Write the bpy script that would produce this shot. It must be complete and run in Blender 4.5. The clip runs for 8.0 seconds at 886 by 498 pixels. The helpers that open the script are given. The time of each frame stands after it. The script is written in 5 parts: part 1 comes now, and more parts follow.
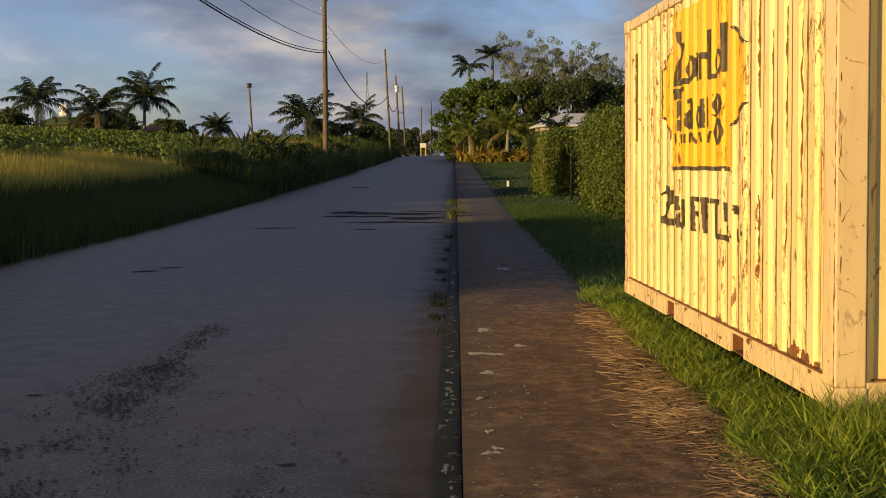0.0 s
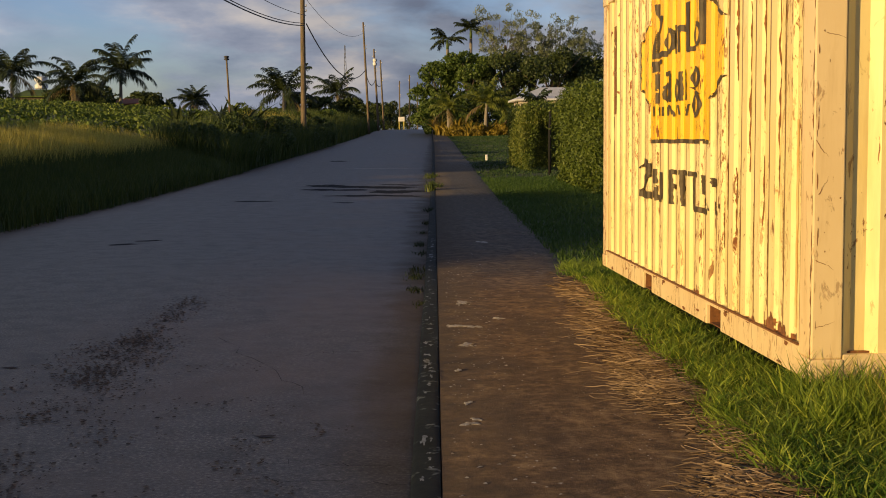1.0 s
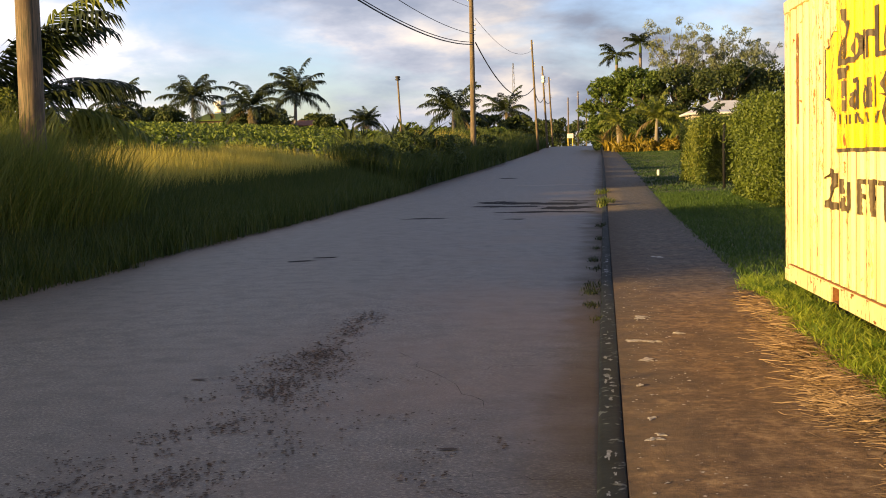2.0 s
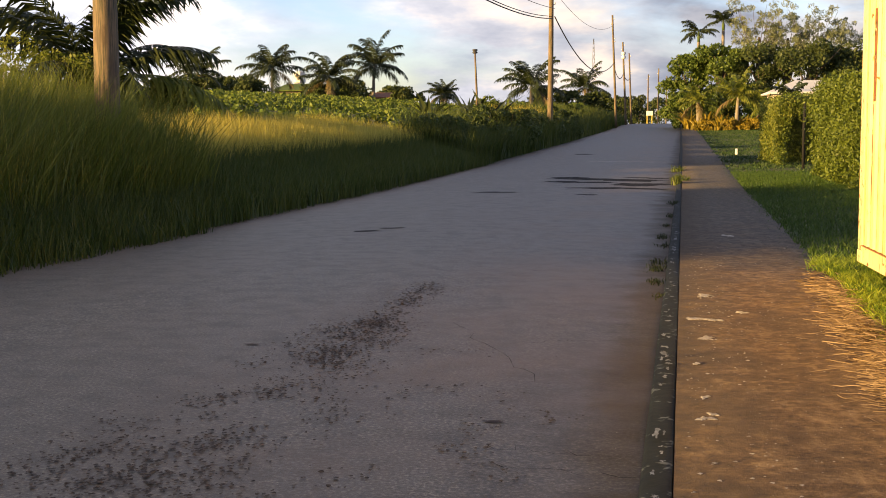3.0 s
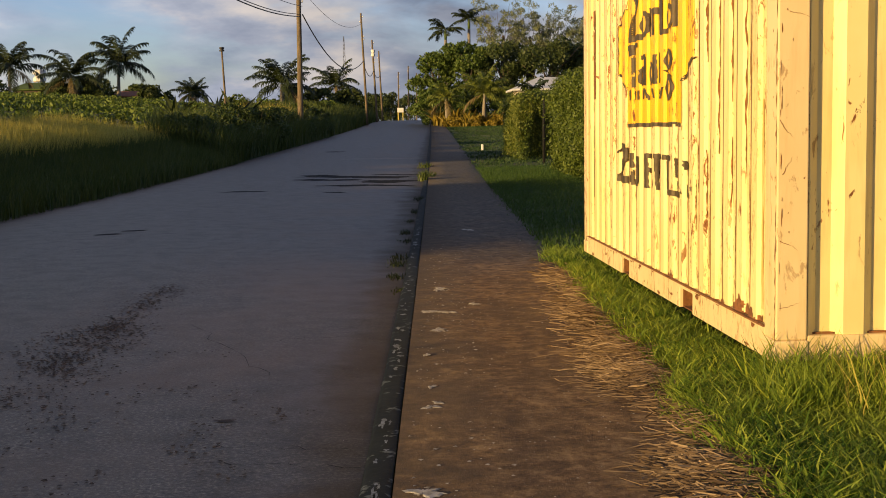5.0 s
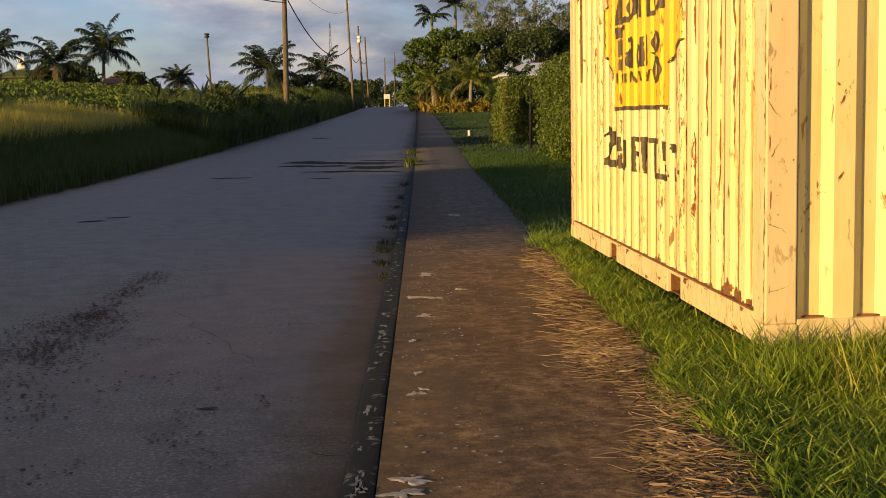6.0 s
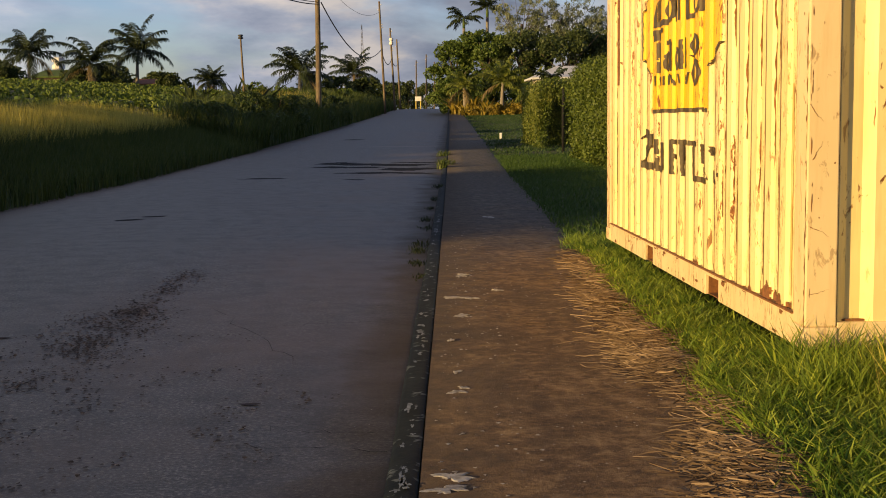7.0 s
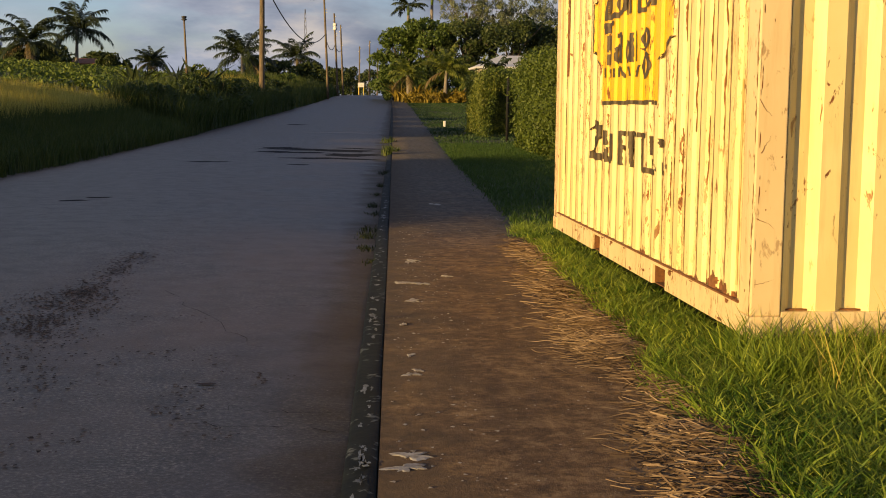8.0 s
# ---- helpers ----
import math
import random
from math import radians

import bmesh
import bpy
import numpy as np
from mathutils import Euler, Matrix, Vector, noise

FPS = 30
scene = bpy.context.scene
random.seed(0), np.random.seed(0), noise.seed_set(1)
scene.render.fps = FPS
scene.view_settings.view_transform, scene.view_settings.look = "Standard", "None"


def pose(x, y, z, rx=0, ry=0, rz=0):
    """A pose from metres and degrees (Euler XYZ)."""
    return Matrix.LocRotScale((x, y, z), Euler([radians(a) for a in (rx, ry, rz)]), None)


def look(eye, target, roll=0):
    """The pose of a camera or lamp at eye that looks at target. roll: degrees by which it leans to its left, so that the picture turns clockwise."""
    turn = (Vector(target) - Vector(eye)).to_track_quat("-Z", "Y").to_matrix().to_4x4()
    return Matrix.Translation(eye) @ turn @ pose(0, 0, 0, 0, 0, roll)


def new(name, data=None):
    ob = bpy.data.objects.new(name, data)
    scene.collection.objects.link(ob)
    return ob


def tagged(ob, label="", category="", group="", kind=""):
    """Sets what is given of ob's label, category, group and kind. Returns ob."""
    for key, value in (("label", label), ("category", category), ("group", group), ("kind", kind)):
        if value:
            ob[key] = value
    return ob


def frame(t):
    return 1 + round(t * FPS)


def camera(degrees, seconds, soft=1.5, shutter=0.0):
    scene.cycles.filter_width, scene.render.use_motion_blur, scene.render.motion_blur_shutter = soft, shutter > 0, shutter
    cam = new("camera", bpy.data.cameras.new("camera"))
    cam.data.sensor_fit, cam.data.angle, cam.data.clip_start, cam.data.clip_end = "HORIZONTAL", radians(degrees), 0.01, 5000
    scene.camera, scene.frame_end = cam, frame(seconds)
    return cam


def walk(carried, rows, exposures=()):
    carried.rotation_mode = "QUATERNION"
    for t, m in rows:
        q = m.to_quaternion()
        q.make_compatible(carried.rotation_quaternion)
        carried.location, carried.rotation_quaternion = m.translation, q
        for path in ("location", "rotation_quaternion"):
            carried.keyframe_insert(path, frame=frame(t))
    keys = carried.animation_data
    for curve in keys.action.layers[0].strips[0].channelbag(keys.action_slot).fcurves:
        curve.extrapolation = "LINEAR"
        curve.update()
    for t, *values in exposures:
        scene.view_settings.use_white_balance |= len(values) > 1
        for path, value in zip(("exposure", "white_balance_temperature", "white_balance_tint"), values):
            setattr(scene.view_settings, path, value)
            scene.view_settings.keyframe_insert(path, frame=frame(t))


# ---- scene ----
cam = camera(38.0, 8.0, 0.95)
PATH = [
    (0, (-2.151, -6.316, 1.428), (-2.0879, -4.3211, 1.2966), -0.62),
    (0.2, (-2.154, -6.310, 1.432), (-2.0704, -4.3167, 1.2983), -0.61),
    (0.5, (-2.132, -6.311, 1.432), (-2.0298, -4.3191, 1.2817), -0.50),
    (0.7, (-2.144, -6.310, 1.440), (-2.0286, -4.3194, 1.2882), -0.41),
    (1, (-2.153, -6.311, 1.417), (-2.0566, -4.3203, 1.2450), -0.50),
    (1.2, (-2.185, -6.296, 1.430), (-2.1430, -4.3038, 1.2633), -0.41),
    (1.5, (-2.205, -6.310, 1.410), (-2.2785, -4.3166, 1.2595), -0.95),
    (1.7, (-2.218, -6.304, 1.402), (-2.3330, -4.3120, 1.2620), -1.30),
    (3, (-2.108, -6.156, 1.353), (-2.3895, -4.1839, 1.1746), -0.21),
    (3.2, (-2.061, -6.179, 1.354), (-2.3444, -4.2081, 1.1645), -0.11),
    (3.5, (-1.973, -6.242, 1.341), (-2.1361, -4.2582, 1.1504), 2.62),
    (3.7, (-1.954, -6.264, 1.334), (-2.0052, -4.2776, 1.1032), 1.69),
    (4, (-1.931, -6.284, 1.345), (-1.8733, -4.2986, 1.1076), 2.54),
    (4.2, (-1.929, -6.295, 1.356), (-1.8399, -4.3082, 1.1421), -0.60),
    (4.5, (-1.955, -6.293, 1.367), (-1.8687, -4.3049, 1.1699), -1.52),
    (4.7, (-1.959, -6.298, 1.371), (-1.8739, -4.3081, 1.1885), -1.01),
    (6, (-1.943, -6.201, 1.351), (-1.8291, -4.2147, 1.1440), -1.04),
    (6.5, (-1.977, -6.223, 1.340), (-1.9016, -4.2342, 1.1426), -0.87),
    (7, (-2.001, -6.242, 1.342), (-1.9328, -4.2531, 1.1396), -0.65),
    (7.2, (-2.000, -6.246, 1.359), (-1.9273, -4.2585, 1.1538), -0.34),
    (7.5, (-2.031, -6.267, 1.354), (-1.9606, -4.2785, 1.1508), -0.51),
    (7.7, (-2.054, -6.287, 1.366), (-1.9461, -4.2996, 1.1658), -0.56),
    (8, (-2.088, -6.340, 1.340), (-1.9265, -4.3593, 1.1186), 0.65),
]
EXPOSURE = [(0, -0.4, 6500, 10), (0.5, -0.45, 6500, 10), (1.0, -0.45, 6500, 10), (1.5, 0.1, 6800, 10), (3.0, 0.78, 7700, 12), (3.5, 0.75, 7900, 12), (4.0, 0.05, 7400, 12), (4.5, -0.1, 6800, 10), (6.0, -0.15, 6700, 10), (8.0, -0.15, 6700, 10)]
walk(cam, [(t, look(eye, target, roll)) for t, eye, target, roll in PATH], EXPOSURE)

# ---------------------------------------------------------------- light
SUN_EL, SUN_AZ = 7.2, 234.0          # degrees; azimuth clockwise from +y

world = bpy.data.worlds.new("sky")
scene.world = world
world.use_nodes = True


def node(tree, kind, x=0, **kw):
    n = tree.nodes.new(kind)
    for k, v in kw.items():
        n.inputs[k].default_value = v
    return n


def build_sky():
    tr = world.node_tree
    tr.nodes.clear()
    ln = tr.links.new
    out = tr.nodes.new("ShaderNodeOutputWorld")
    bg = tr.nodes.new("ShaderNodeBackground")
    sky = tr.nodes.new("ShaderNodeTexSky")
    sky.sky_type = "NISHITA"
    sky.sun_disc = False
    sky.sun_elevation = radians(SUN_EL)
    sky.sun_rotation = radians(SUN_AZ)
    sky.air_density, sky.dust_density, sky.ozone_density = 1.0, 0.6, 1.5
    co = tr.nodes.new("ShaderNodeTexCoord")
    sep = tr.nodes.new("ShaderNodeSeparateXYZ")
    ln(co.outputs["Generated"], sep.inputs[0])
    # clouds lie on a flat layer: divide the direction by its height
    up = tr.nodes.new("ShaderNodeMath"); up.operation = "ADD"; up.inputs[1].default_value = 0.30
    ln(sep.outputs["Z"], up.inputs[0])
    upm = tr.nodes.new("ShaderNodeMath"); upm.operation = "MAXIMUM"; upm.inputs[1].default_value = 0.05
    ln(up.outputs[0], upm.inputs[0])
    dv = tr.nodes.new("ShaderNodeVectorMath"); dv.operation = "DIVIDE"
    ln(co.outputs["Generated"], dv.inputs[0])
    cmb = tr.nodes.new("ShaderNodeCombineXYZ")
    for i in range(3):
        ln(upm.outputs[0], cmb.inputs[i])
    ln(cmb.outputs[0], dv.inputs[1])
    mp = tr.nodes.new("ShaderNodeMapping")
    mp.inputs["Location"].default_value = (1.35, 0.3, 0.2)
    mp.inputs["Scale"].default_value = (1.0, 1.0, 0.0)
    ln(dv.outputs[0], mp.inputs[0])
    n1 = node(tr, "ShaderNodeTexNoise", Scale=2.0, Detail=7.0, Roughness=0.52, Distortion=0.3)
    ln(mp.outputs[0], n1.inputs["Vector"])
    cover = tr.nodes.new("ShaderNodeValToRGB")
    cover.color_ramp.elements[0].position, cover.color_ramp.elements[1].position = 0.36, 0.54
    ln(n1.outputs[0], cover.inputs[0])
    n2 = node(tr, "ShaderNodeTexNoise", Scale=3.4, Detail=6.0, Roughness=0.55)
    ln(mp.outputs[0], n2.inputs["Vector"])
    tone = tr.nodes.new("ShaderNodeValToRGB")
    e = tone.color_ramp.elements
    e[0].position, e[0].color = 0.38, (0.25, 0.295, 0.41, 1)
    e[1].position, e[1].color = 0.66, (0.73, 0.67, 0.65, 1)
    m = e.new(0.52); m.color = (0.41, 0.445, 0.55, 1)
    ln(n2.outputs[0], tone.inputs[0])
    # clear sky
    sc = tr.nodes.new("ShaderNodeVectorMath"); sc.operation = "SCALE"; sc.inputs["Scale"].default_value = SKY
    tint = tr.nodes.new("ShaderNodeVectorMath"); tint.operation = "MULTIPLY"; tint.inputs[1].default_value = (0.70, 0.81, 1.38)
    ln(sky.outputs[0], tint.inputs[0])
    ln(tint.outputs[0], sc.inputs[0])
    cs = tr.nodes.new("ShaderNodeVectorMath"); cs.operation = "SCALE"; cs.inputs["Scale"].default_value = CLOUD
    ln(tone.outputs[0], cs.inputs[0])
    high = tr.nodes.new("ShaderNodeMapRange")
    high.inputs["From Min"].default_value, high.inputs["From Max"].default_value = 0.10, 0.55
    high.inputs["To Min"].default_value, high.inputs["To Max"].default_value = CLOUD, CLOUD * 0.45
    ln(sep.outputs["Z"], high.inputs[0])
    # the cloud bank greys from the sunward side of the valley to the other
    bank = tr.nodes.new("ShaderNodeMapRange")
    bank.interpolation_type = "SMOOTHSTEP"
    bank.inputs["From Min"].default_value, bank.inputs["From Max"].default_value = -0.42, 0.10
    bank.inputs["To Min"].default_value, bank.inputs["To Max"].default_value = 1.5, 0.78
    ln(sep.outputs["X"], bank.inputs[0])
    both = tr.nodes.new("ShaderNodeMath"); both.operation = "MULTIPLY"
    ln(high.outputs[0], both.inputs[0]); ln(bank.outputs[0], both.inputs[1])
    ln(both.outputs[0], cs.inputs["Scale"])
    mix = tr.nodes.new("ShaderNodeMix"); mix.data_type = "RGBA"
    ln(cover.outputs[0], mix.inputs["Factor"])
    ln(sc.outputs[0], mix.inputs["A"]); ln(cs.outputs[0], mix.inputs["B"])
    ln(mix.outputs["Result"], bg.inputs["Color"])
    bg.inputs["Strength"].default_value = 1.0
    ln(bg.outputs[0], out.inputs[0])


SKY, CLOUD = 0.20, 1.0
build_sky()
sun = new("sun", bpy.data.lights.new("sun", "SUN"))
sun.data.energy, sun.data.angle, sun.data.color = 7.5, radians(0.53), (1.0, 0.675, 0.268)
_a, _e = radians(SUN_AZ), radians(SUN_EL)
TO_SUN = Vector((math.sin(_a) * math.cos(_e), math.cos(_a) * math.cos(_e), math.sin(_e)))
sun.matrix_world = look(TO_SUN * 100, (0, 0, 0))


# ---------------------------------------------------------------- materials
class Mat:
    """A small builder round one principled material."""

    def __init__(self, name, rough=0.8, metal=0.0, spec=0.5):
        self.m = bpy.data.materials.new(name)
        self.m.use_nodes = True
        self.t = self.m.node_tree
        self.b = self.t.nodes["Principled BSDF"]
        self.b.inputs["Roughness"].default_value = rough
        self.b.inputs["Metallic"].default_value = metal
        self.b.inputs["Specular IOR Level"].default_value = spec
        self.co = self.t.nodes.new("ShaderNodeTexCoord")

    def ln(self, a, b):
        self.t.links.new(a, b)

    def noise(self, scale, detail=4, rough=0.55, stretch=None, distort=0.0, space="Object"):
        n = self.t.nodes.new("ShaderNodeTexNoise")
        n.inputs["Scale"].default_value, n.inputs["Detail"].default_value = scale, detail
        n.inputs["Roughness"].default_value, n.inputs["Distortion"].default_value = rough, distort
        if stretch:
            mp = self.t.nodes.new("ShaderNodeMapping")
            mp.inputs["Scale"].default_value = stretch
            self.ln(self.co.outputs[space], mp.inputs[0])
            self.ln(mp.outputs[0], n.inputs["Vector"])
        else:
            self.ln(self.co.outputs[space], n.inputs["Vector"])
        return n.outputs[0]

    def ramp(self, fac, *stops):
        r = self.t.nodes.new("ShaderNodeValToRGB")
        e = r.color_ramp.elements
        e[0].position, e[0].color = stops[0][0], (*stops[0][1], 1)
        e[1].position, e[1].color = stops[-1][0], (*stops[-1][1], 1)
        for p, c in stops[1:-1]:
            e.new(p).color = (*c, 1)
        self.ln(fac, r.inputs[0])
        return r.outputs[0]

    def mask(self, fac, lo, hi):
        return self.ramp(fac, (lo, (0, 0, 0)), (hi, (1, 1, 1)))

    def mix(self, fac, a, b, blend="MIX"):
        n = self.t.nodes.new("ShaderNodeMix")
        n.data_type, n.blend_type = "RGBA", blend
        for key, v in (("Factor", fac), ("A", a), ("B", b)):
            if isinstance(v, (float, int)):
                n.inputs[key].default_value = v
            elif isinstance(v, tuple):
                n.inputs[key].default_value = (*v, 1)
            else:
                self.ln(v, n.inputs[key])
        return n.outputs["Result"]

    def math(self, op, a, b=0.0):
        n = self.t.nodes.new("ShaderNodeMath")
        n.operation = op
        for i, v in enumerate((a, b)):
            if isinstance(v, (float, int)):
                n.inputs[i].default_value = v
            else:
                self.ln(v, n.inputs[i])
        return n.outputs[0]

    def axis(self, which, space="Object"):
        s = self.t.nodes.new("ShaderNodeSeparateXYZ")
        self.ln(self.co.outputs[space], s.inputs[0])
        return s.outputs[which]

    def rand(self):
        return self.t.nodes.new("ShaderNodeObjectInfo").outputs["Random"]

    def island(self):
        return self.t.nodes.new("ShaderNodeNewGeometry").outputs["Random Per Island"]

    def color(self, c):
        if isinstance(c, tuple):
            self.b.inputs["Base Color"].default_value = (*c, 1)
        else:
            self.ln(c, self.b.inputs["Base Color"])
        return self

    def rough(self, fac, lo, hi):
        r = self.t.nodes.new("ShaderNodeMapRange")
        r.inputs["To Min"].default_value, r.inputs["To Max"].default_value = lo, hi
        self.ln(fac, r.inputs[0])
        self.ln(r.outputs[0], self.b.inputs["Roughness"])
        return self

    def bump(self, height, strength=0.3, dist=0.01):
        n = self.t.nodes.new("ShaderNodeBump")
        n.inputs["Strength"].default_value, n.inputs["Distance"].default_value = strength, dist
        self.ln(height, n.inputs["Height"])
        self.ln(n.outputs[0], self.b.inputs["Normal"])
        return self


def leaf_mat(name, dark, mid, light, rough=0.55, trans=0.25):
    """Foliage: colour by leaf and by patch, a little light through the blade."""
    k = Mat(name, rough, spec=0.35)
    c1 = k.ramp(k.island(), (0.0, dark), (0.55, mid), (1.0, light))
    n = k.noise(0.9, 3)
    c2 = k.mix(k.mask(n, 0.35, 0.7), c1, k.mix(0.45, c1, light))
    k.color(c2)
    tr = k.t.nodes.new("ShaderNodeBsdfTranslucent")
    k.ln(c2, tr.inputs["Color"])
    sh = k.t.nodes.new("ShaderNodeMixShader")
    sh.inputs[0].default_value = trans
    k.ln(k.b.outputs[0], sh.inputs[1]); k.ln(tr.outputs[0], sh.inputs[2])
    k.ln(sh.outputs[0], k.t.nodes["Material Output"].inputs[0])
    return k.m


def bark_mat(name, a, b, scale=6.0):
    k = Mat(name, 0.9)
    n = k.noise(scale, 5, 0.6, (1, 1, 0.25))
    k.color(k.ramp(n, (0.3, a), (0.7, b))).bump(n, 0.6, 0.02)
    return k.m


M = {}


def make_materials():
    # asphalt
    k = Mat("asphalt", 0.85)
    big = k.noise(0.35, 4, 0.6, (1.6, 0.35, 1))
    fine = k.noise(52, 4, 0.75)
    mid = k.noise(4.0, 5, 0.65)
    c = k.ramp(fine, (0.36, (0.030, 0.026, 0.020)), (0.53, (0.118, 0.102, 0.077)), (0.68, (0.39, 0.345, 0.27)))
    c = k.mix(k.mask(big, 0.38, 0.66), c, k.mix(0.6, c, (0.125, 0.100, 0.076)))
    c = k.mix(k.math("MULTIPLY", k.mask(mid, 0.46, 0.72), 0.55), c, (0.042, 0.036, 0.030))
    # soil washed against the kerb and along the far edge
    lat = k.math("ADD", k.math("SUBTRACT", k.axis(0), k.math("MULTIPLY", k.axis(1), 0.0425)), 1.875)
    edge = k.math("ADD", lat, k.math("MULTIPLY", k.math("SUBTRACT", k.noise(1.4, 5, 0.6), 0.5), 0.8))
    soil = k.ramp(k.noise(14, 5, 0.7), (0.3, (0.015, 0.012, 0.009)), (0.7, (0.046, 0.035, 0.025)))
    near = k.t.nodes.new("ShaderNodeMapRange")
    near.inputs["From Min"].default_value, near.inputs["From Max"].default_value = -1.0, 0.0
    k.ln(edge, near.inputs[0])
    # brown dust tracked off the path
    dust = k.math("MULTIPLY", k.mask(k.noise(0.55, 5, 0.6), 0.40, 0.60), k.mask(k.math("ADD", k.math("MULTIPLY", edge, 0.25), 1.0), 0.30, 0.62))
    c = k.mix(k.math("MULTIPLY", dust, 0.7), c, (0.142, 0.098, 0.064))
    c = k.mix(k.math("MULTIPLY", near.outputs[0], 0.78), c, soil)
    far = k.t.nodes.new("ShaderNodeMapRange")
    far.inputs["From Min"].default_value, far.inputs["From Max"].default_value = -5.9, -6.7
    k.ln(edge, far.inputs[0])
    c = k.mix(k.math("MULTIPLY", far.outputs[0], 0.8), c, (0.17, 0.115, 0.08))
    k.color(c).rough(k.math("MAXIMUM", k.math("ADD", k.math("MULTIPLY", mid, 0.16), 0.44), near.outputs[0]), 0.0, 1.0).bump(fine, 0.5, 0.008)
    M["asphalt"] = k.m
    k = Mat("worn_patch", 0.95)
    fine = k.noise(55, 4, 0.75)
    k.color(k.ramp(fine, (0.40, (0.034, 0.025, 0.020)), (0.56, (0.10, 0.074, 0.058)), (0.70, (0.26, 0.21, 0.17))))
    k.bump(fine, 0.9, 0.02)
    M["chips"] = k.m
    k = Mat("tar_patch", 0.95, spec=0.15)
    n = k.noise(30, 4, 0.6)
    k.color(k.ramp(n, (0.3, (0.010, 0.010, 0.011)), (0.7, (0.028, 0.028, 0.029)))).bump(n, 0.5, 0.01)
    M["tar"] = k.m
    # old concrete pavement, brown with soil
    k = Mat("pavement_concrete", 0.92)
    big = k.noise(1.5, 6, 0.65, (1, 0.8, 1))
    mid = k.noise(11, 6, 0.75)
    fine = k.noise(90, 3, 0.7)
    c = k.ramp(mid, (0.36, (0.046, 0.022, 0.009)), (0.5, (0.146, 0.082, 0.037)), (0.66, (0.31, 0.20, 0.10)))
    c = k.mix(k.mask(big, 0.40, 0.62), c, k.mix(0.72, c, (0.052, 0.029, 0.016)))
    c = k.mix(k.mask(fine, 0.64, 0.72), c, (0.42, 0.37, 0.30))
    # brown soil by the container; farther on grey concrete, darkened to hold the shade there
    far_shade = k.t.nodes.new("ShaderNodeMapRange")
    far_shade.inputs["From Min"].default_value, far_shade.inputs["From Max"].default_value = 5.0, 12.0
    k.ln(k.math("ADD", k.axis(1), k.math("MULTIPLY", k.math("SUBTRACT", k.noise(0.7, 5, 0.65), 0.5), 9.0)), far_shade.inputs[0])
    grey = k.ramp(mid, (0.36, (0.034, 0.030, 0.026)), (0.5, (0.082, 0.072, 0.060)), (0.66, (0.17, 0.15, 0.125)))
    c = k.mix(k.math("MULTIPLY", far_shade.outputs[0], 0.85), c, grey)
    # darker towards the kerb, with a ragged edge
    lat = k.math("ADD", k.math("SUBTRACT", k.axis(0), k.math("MULTIPLY", k.axis(1), 0.0425)), 1.875)
    kerbside = k.t.nodes.new("ShaderNodeMapRange")
    kerbside.inputs["From Min"].default_value, kerbside.inputs["From Max"].default_value = 0.52, 0.02
    k.ln(k.math("ADD", lat, k.math("MULTIPLY", k.math("SUBTRACT", k.noise(4.0, 6, 0.7), 0.5), 0.6)), kerbside.inputs[0])
    c = k.mix(k.math("MULTIPLY", kerbside.outputs[0], 0.75), c, (0.035, 0.024, 0.015))
    k.color(c).bump(k.math("ADD", mid, k.math("MULTIPLY", fine, 0.5)), 0.6, 0.016)
    M["pavement"] = k.m
    # kerb concrete in very dark, cool tones that hold its shade
    k = Mat("kerb_concrete_shaded", 0.9, spec=0.25)
    mid = k.noise(5.5, 5, 0.7, (1.5, 0.7, 1))
    chips = k.noise(13, 3, 0.6)
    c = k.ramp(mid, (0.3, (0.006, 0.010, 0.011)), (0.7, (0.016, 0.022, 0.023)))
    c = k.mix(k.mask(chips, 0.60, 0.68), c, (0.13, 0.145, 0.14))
    k.color(c).bump(chips, 0.4, 0.01)
    M["kerb"] = k.m
    k = Mat("white_paint_mark", 0.8)
    n = k.noise(25, 4, 0.7)
    k.color(k.ramp(n, (0.35, (0.22, 0.19, 0.15)), (0.62, (0.50, 0.46, 0.40))))
    M["white_mark"] = k.m
    # chip colour cooled to bluish grey to match the kerb's painted shade
    k = Mat("bared_kerb_concrete_cool", 0.9)
    n = k.noise(30, 4, 0.7)
    M["kerb_bare"] = k.color(k.ramp(n, (0.35, (0.08, 0.09, 0.092)), (0.65, (0.30, 0.33, 0.34)))).m
    # soil and turf
    k = Mat("soil_turf", 0.95)
    n = k.noise(0.5, 6, 0.65)
    f = k.noise(9, 4, 0.7)
    c = k.ramp(n, (0.35, (0.03, 0.055, 0.012)), (0.55, (0.05, 0.075, 0.018)), (0.72, (0.09, 0.085, 0.035)))
    k.color(k.mix(0.5, c, k.ramp(f, (0.3, (0.025, 0.03, 0.01)), (0.7, (0.11, 0.12, 0.04))))).bump(f, 0.8, 0.05)
    M["ground"] = k.m
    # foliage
    # verge grass: near copy brightened as sunlit, next two darkened as shaded
    M["grass_green_lit"] = leaf_mat("grass_green_lit", (0.022, 0.066, 0.009), (0.10, 0.205, 0.020), (0.46, 0.53, 0.075), trans=0.5)
    M["grass_mid_shaded"] = leaf_mat("grass_mid_shaded", (0.022, 0.056, 0.010), (0.040, 0.088, 0.014), (0.075, 0.132, 0.022))
    M["lawn"] = leaf_mat("lawn_grass_shaded", (0.016, 0.042, 0.011), (0.028, 0.064, 0.014), (0.05, 0.092, 0.021))
    M["grass_tall"] = leaf_mat("grass_tall", (0.026, 0.052, 0.009), (0.048, 0.086, 0.014), (0.12, 0.142, 0.03))
    M["grass_seed"] = leaf_mat("grass_seed", (0.28, 0.26, 0.04), (0.50, 0.43, 0.075), (0.66, 0.56, 0.15), trans=0.45)
